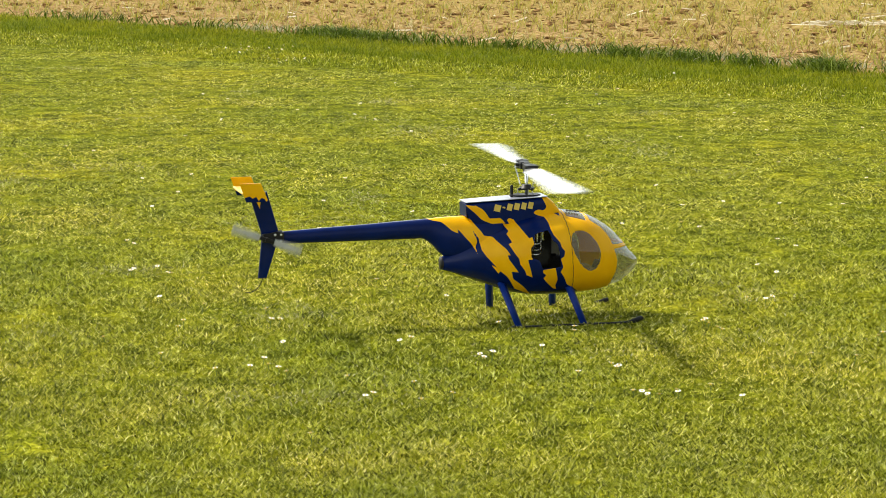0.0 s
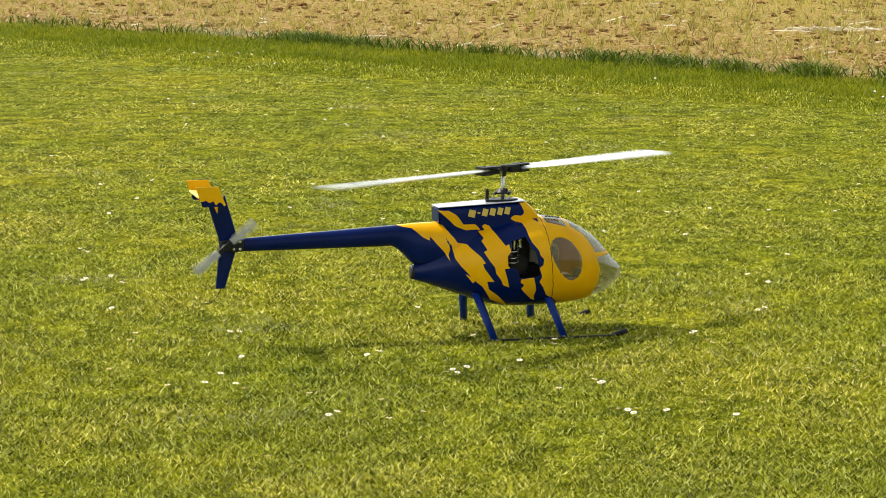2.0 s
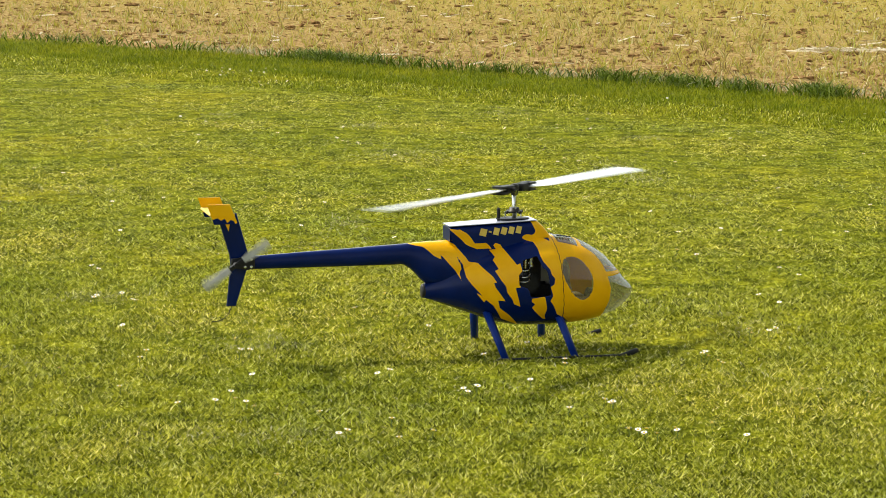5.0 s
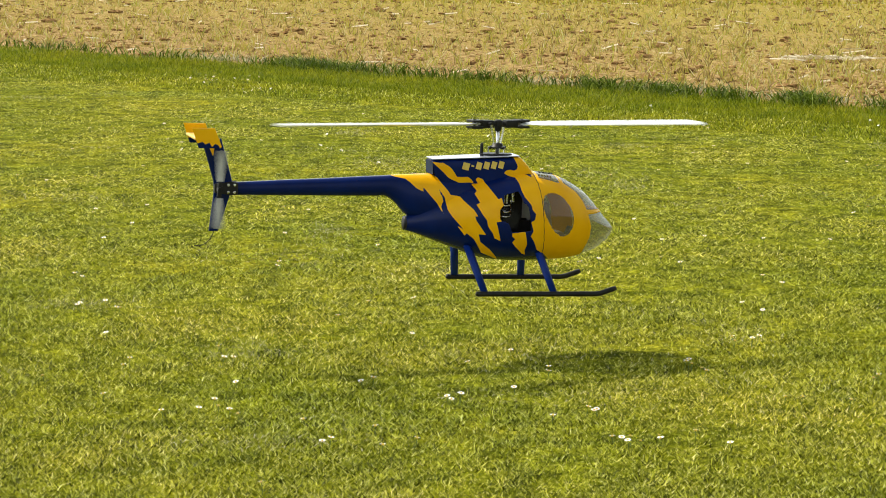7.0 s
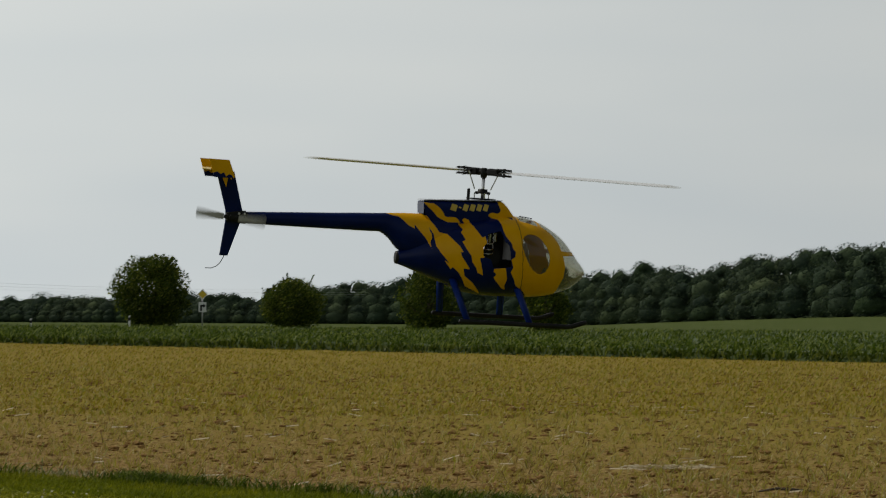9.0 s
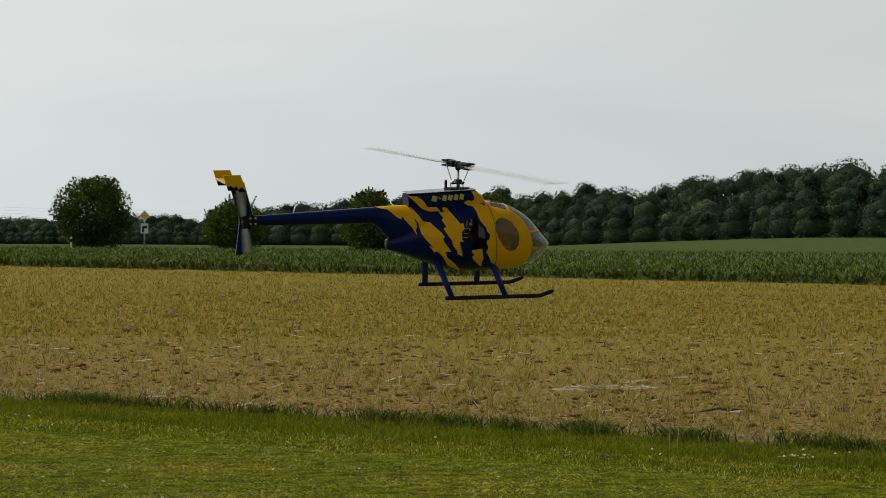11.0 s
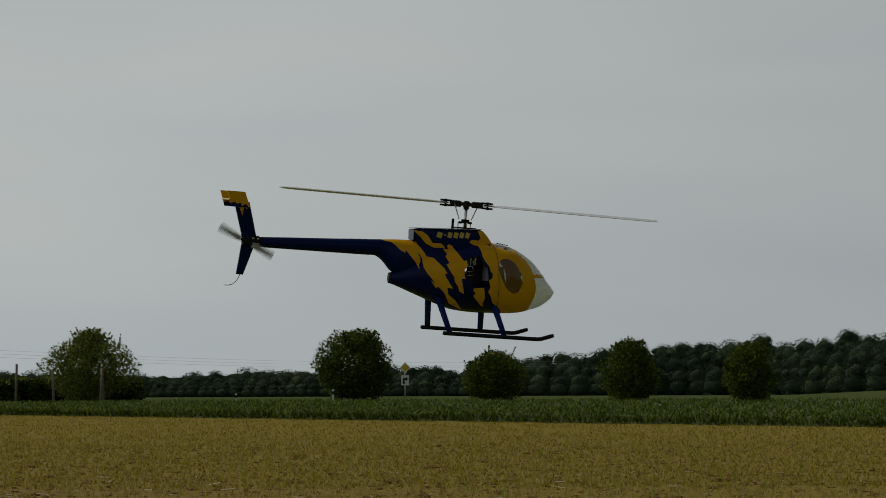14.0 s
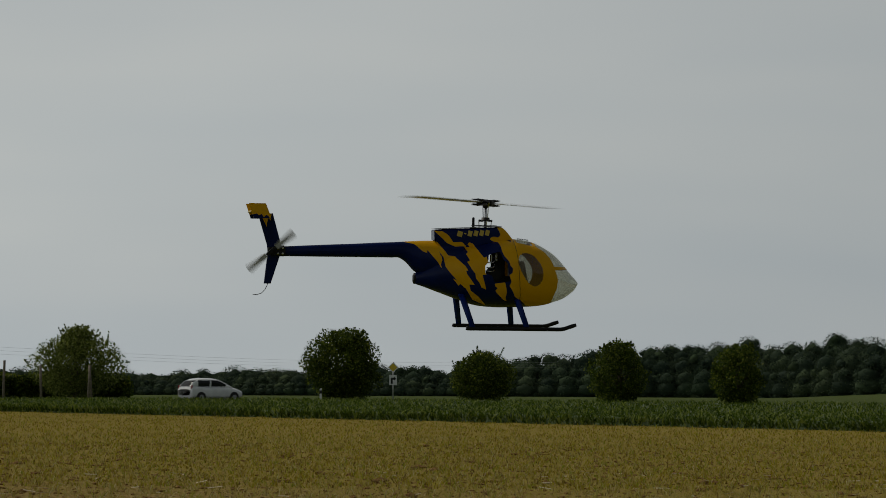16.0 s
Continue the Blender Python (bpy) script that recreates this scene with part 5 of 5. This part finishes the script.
# ---- daisies in the lawn ----
def build_daisies():
    white = varied("daisy_petals", (0.74, 0.73, 0.70), (0.84, 0.83, 0.81), 60, 0.6)
    gold = varied("daisy_eye", (0.65, 0.42, 0.03), (0.75, 0.5, 0.05), 90, 0.7)
    stem = varied("daisy_stem", (0.07, 0.12, 0.02), (0.11, 0.16, 0.03), 60, 0.6)
    first = empty("daisy", pose(0.08, 7.12, 0))
    tagged(first, "small white daisy with a yellow eye", "daisy", "daisies in the lawn")
    bm = bmesh.new()
    add_tube(bm, [(0, 0, -0.005), (0.002, 0, 0.02), (0, 0, 0.036)], 0.0009, 5)
    part("stem", bm, stem, first)
    bm = bmesh.new()
    for k in range(11):
        a = 2 * math.pi * k / 11
        u, s = Vector((math.cos(a), math.sin(a), 0.16)), Vector((-math.sin(a), math.cos(a), 0))
        c = Vector((0, 0, 0.036))
        v = [bm.verts.new(c + p) for p in (u * 0.002 - s * 0.001, u * 0.0075 - s * 0.0022, u * 0.010, u * 0.0075 + s * 0.0022, u * 0.002 + s * 0.001)]
        bm.faces.new(v)
    part("petals", bm, white, first, "white ring of petals")
    bm = bmesh.new()
    add_tube(bm, [(0, 0, 0.034), (0, 0, 0.0375), (0, 0, 0.039)], [0.0035, 0.0036, 0.0016], 8)
    part("eye", bm, gold, first, "yellow eye")
    rng = random.Random(4)
    for i in range(70):
        y = rng.uniform(6.4, 16.5)
        copy_thing(first, pose(rng.uniform(-0.17, 0.18) * y, y, rng.uniform(-0.014, 0.0), rng.uniform(-14, 14), rng.uniform(-14, 14), rng.uniform(0, 360)))
    # clumps: centre, spread, how many
    for x, y, s, k in DAISIES_NEAR + DAISIES_MIDDLE + DAISIES_FAR:
        for i in range(k):
            tip = 40 if y > 14 else 14
            lift = 0.02 if y > MOWN[0] + MOWN[1] * x else 0.0
            copy_thing(first, pose(x + rng.gauss(0, s), y + rng.gauss(0, s * 1.4), lift + rng.uniform(-0.012, 0.004), rng.uniform(-tip, tip), rng.uniform(-tip, tip), rng.uniform(0, 360)))


DAISIES_NEAR = [(-0.27, 6.49, 0.01, 1), (-0.17, 6.68, 0.01, 1), (-0.14, 6.47, 0.01, 1), (-0.04, 6.56, 0.015, 1), (-0.29, 6.46, 0.01, 1), (0.54, 6.54, 0.02, 3), (0.62, 6.62, 0.015, 2), (0.72, 6.66, 0.01, 1), (0.49, 6.57, 0.02, 2), (-0.67, 6.86, 0.01, 1), (-0.60, 6.87, 0.012, 2), (-0.56, 6.83, 0.01, 1), (-0.36, 6.78, 0.01, 1), (-0.41, 5.98, 0.01, 1)]
DAISIES_MIDDLE = [(0.06, 7.12, 0.012, 3), (-0.96, 7.10, 0.008, 1), (0.84, 7.60, 0.02, 3), (0.80, 7.69, 0.015, 2), (-0.06, 8.82, 0.01, 1), (-0.19, 7.34, 0.012, 2), (-0.62, 7.66, 0.015, 2), (1.02, 8.11, 0.03, 4), (0.46, 6.94, 0.012, 3), (0.42, 6.97, 0.01, 1), (0.25, 7.89, 0.01, 1), (1.34, 7.45, 0.02, 2), (1.04, 7.13, 0.02, 2), (-0.93, 7.56, 0.05, 2), (-1.23, 8.66, 0.03, 2), (-0.33, 8.48, 0.01, 1), (0.23, 7.28, 0.01, 1), (-1.11, 8.64, 0.02, 2), (-0.15, 8.32, 0.02, 1)]
DAISIES_FAR = [(-1.36, 9.33, 0.02, 2), (0.99, 9.84, 0.01, 2), (2.01, 11.61, 0.05, 2), (2.31, 13.6, 0.05, 2), (0.56, 9.86, 0.05, 2), (-1.69, 19.34, 0.16, 14), (-1.35, 18.3, 0.15, 8),
               (-0.3, 10.8, 0.5, 6), (1.2, 12.5, 0.8, 8), (-1.8, 12.0, 0.7, 12), (-0.9, 14.5, 0.6, 8), (2.2, 15, 0.8, 6), (0.5, 15.5, 0.8, 6), (3.67, 15.6, 0.07, 24),
               (4.05, 15.9, 0.15, 4)]
build_daisies()


# ---- tall stalks in the verge and a dead stick on the soil ----
def build_stalks():
    pale = varied("seeding_stalk", (0.30, 0.34, 0.10), (0.45, 0.47, 0.18), 40, 0.7)
    for x, y, h, lean in ((3.0, 16.45, 0.20, 2), (3.06, 16.5, 0.25, -4), (-1.98, 21.3, 0.2, 3)):
        root = empty("grass_stalk", pose(x, y, 0, lean, -lean, 0))
        tagged(root, "tall pale seeding grass stalk in the verge", "grass stalk", "tall grass stalks")
        bm = bmesh.new()
        add_tube(bm, [(0, 0, -0.01), (0.004, 0, h * 0.5), (0, 0.004, h)], [0.0032, 0.0026, 0.0016], 6)
        part("stem", bm, pale, root)
        bm = bmesh.new()
        add_tube(bm, [(0, 0.004, h - 0.05), (0, 0.004, h - 0.03), (0.003, 0.004, h)], [0.003, 0.007, 0.002], 7)
        part("seed_head", bm, pale, root)
    bm = bmesh.new()
    add_tube(bm, [(-0.25, 0.02, 0.02), (-0.1, 0.0, 0.045), (0.05, 0.01, 0.035), (0.25, -0.02, 0.02)], [0.006, 0.012, 0.013, 0.007], 7)
    ob = part("dead_stick", bm, BARK, None, "", True)
    ob.matrix_basis = pose(4.11, 19.87, 0.0, 0, 0, 5)
    tagged(ob, "dark dead stick lying on bare soil", "stick")


build_stalks()


# ---- what moves ----
FLIGHT = [
    # time, x, y, z, heading, nose up, right side down
    (0.0, 0.206, 7.910, -0.014, 13.79, 0.08, -0.99),
    (5.4, 0.206, 7.910, -0.014, 13.79, 0.08, -0.99),
    (6.2, 0.198, 7.928, 0.055, 13.60, -0.47, -0.85),
    (7.0, 0.190, 7.994, 0.209, 13.48, -1.54, -0.68),
    (7.5, 0.195, 8.080, 0.516, 12.82, -3.43, 0.72),
    (8.0, 0.284, 8.207, 0.861, 12.78, -3.76, 1.41),
    (8.5, 0.444, 8.463, 1.201, 12.44, -4.02, 2.45),
    (9.0, 0.697, 8.872, 1.433, 10.79, -2.69, 4.01),
    (11.5, 0.977, 10.363, 1.192, 11.73, 1.67, 6.88),
    (12.0, 0.742, 10.353, 1.239, 13.67, -0.41, 5.62),
    (12.5, 0.505, 10.289, 1.387, 13.44, 0.82, 5.61),
    (13.0, 0.260, 10.218, 1.547, 13.17, -1.33, 4.71),
    (13.5, 0.042, 10.247, 1.645, 14.54, -2.43, 4.25),
    (14.0, -0.099, 10.241, 1.667, 14.64, -3.63, 4.79),
    (14.5, -0.102, 10.271, 1.710, 13.53, -2.16, 4.47),
    (15.0, -0.047, 10.315, 1.726, 13.46, -1.55, 4.52),
    (15.5, 0.019, 10.439, 1.736, 12.57, -0.27, 4.14),
    (16.0, 0.063, 10.514, 1.693, 8.64, -0.14, 3.11),
]
# time, degrees at which the main rotor stands, seen from above, from the picture's right
ROTOR = [(0.0, 99), (0.5, 149), (1.0, 82), (1.5, 177), (2.0, 46), (2.5, 140), (3.0, 18), (3.5, 143), (4.0, 162), (4.5, 65), (7.0, 29), (7.5, 60), (8.0, 95), (8.5, 123), (9.0, 140),
         (11.5, 107), (12.0, 147), (12.5, 168), (13.0, 173), (13.5, 170), (14.0, 170), (14.5, 153), (15.0, 121), (15.5, 90), (16.0, 68)]

# the same for the tail rotor, downwards from the nose
TAIL = [(0.0, 20), (4.0, 83), (8.0, 155), (9.0, 5), (12.5, 50), (15.5, 0), (16.0, 140)]
ROTOR_RATE = 1100.0      # degrees in a second


def motions():
    walk(heli, [(t, pose(x, y, z, rl, -p, h)) for t, x, y, z, h, p, rl in FLIGHT])
    rows, total = [], 0.0
    for k, (t, a) in enumerate(ROTOR):
        if k:
            t0, a0 = ROTOR[k - 1]
            turn = (a - a0) % 180
            turn += 180 * round((ROTOR_RATE * (t - t0) - turn) / 180)
            steps = int(round((t - t0) * 30))
            for i in range(1, steps + 1):
                rows.append((t0 + i / 30, total + turn * i / steps))
            total += turn
        else:
            total = a
            rows.append((t, total))
    times, heads = [r[0] for r in FLIGHT], [r[4] for r in FLIGHT]
    walk(main_rotor, [(t, pose(0, 0, 0.534, 0, 0.9 * min(max((t - 7) / 1.5, 0), 1), 0) @ pose(0, 0, 0, 0, 0, a - float(np.interp(t, times, heads)))) for t, a in rows])
    rows, total = [(0.0, TAIL[0][1])], TAIL[0][1]
    for (t0, a0), (t1, a1) in zip(TAIL, TAIL[1:]):
        steps = int(round((t1 - t0) * 30))
        turn = (a1 - a0) % 180
        turn += 180 * round((80 * steps - turn) / 180)
        rows += [(t0 + i / 30, total + turn * i / steps) for i in range(1, steps + 1)]
        total += turn
    walk(tail_rotor, [(t, pose(-0.907, -0.035, 0.316, 0, a, 0)) for t, a in rows])
    rows = []
    for t in (0, 4, 8, 12, 14, 14.8, 15.2, 15.6, 16):
        x = CAR_X + CAR_V * (t - 16)
        rows.append((t, pose(x, float(road_y(x)), 0.08, 0, 0, CAR_TURN)))
    walk(car, rows)


CAR_X, CAR_V, CAR_TURN = -16.2, 11.6, 40.0
motions()
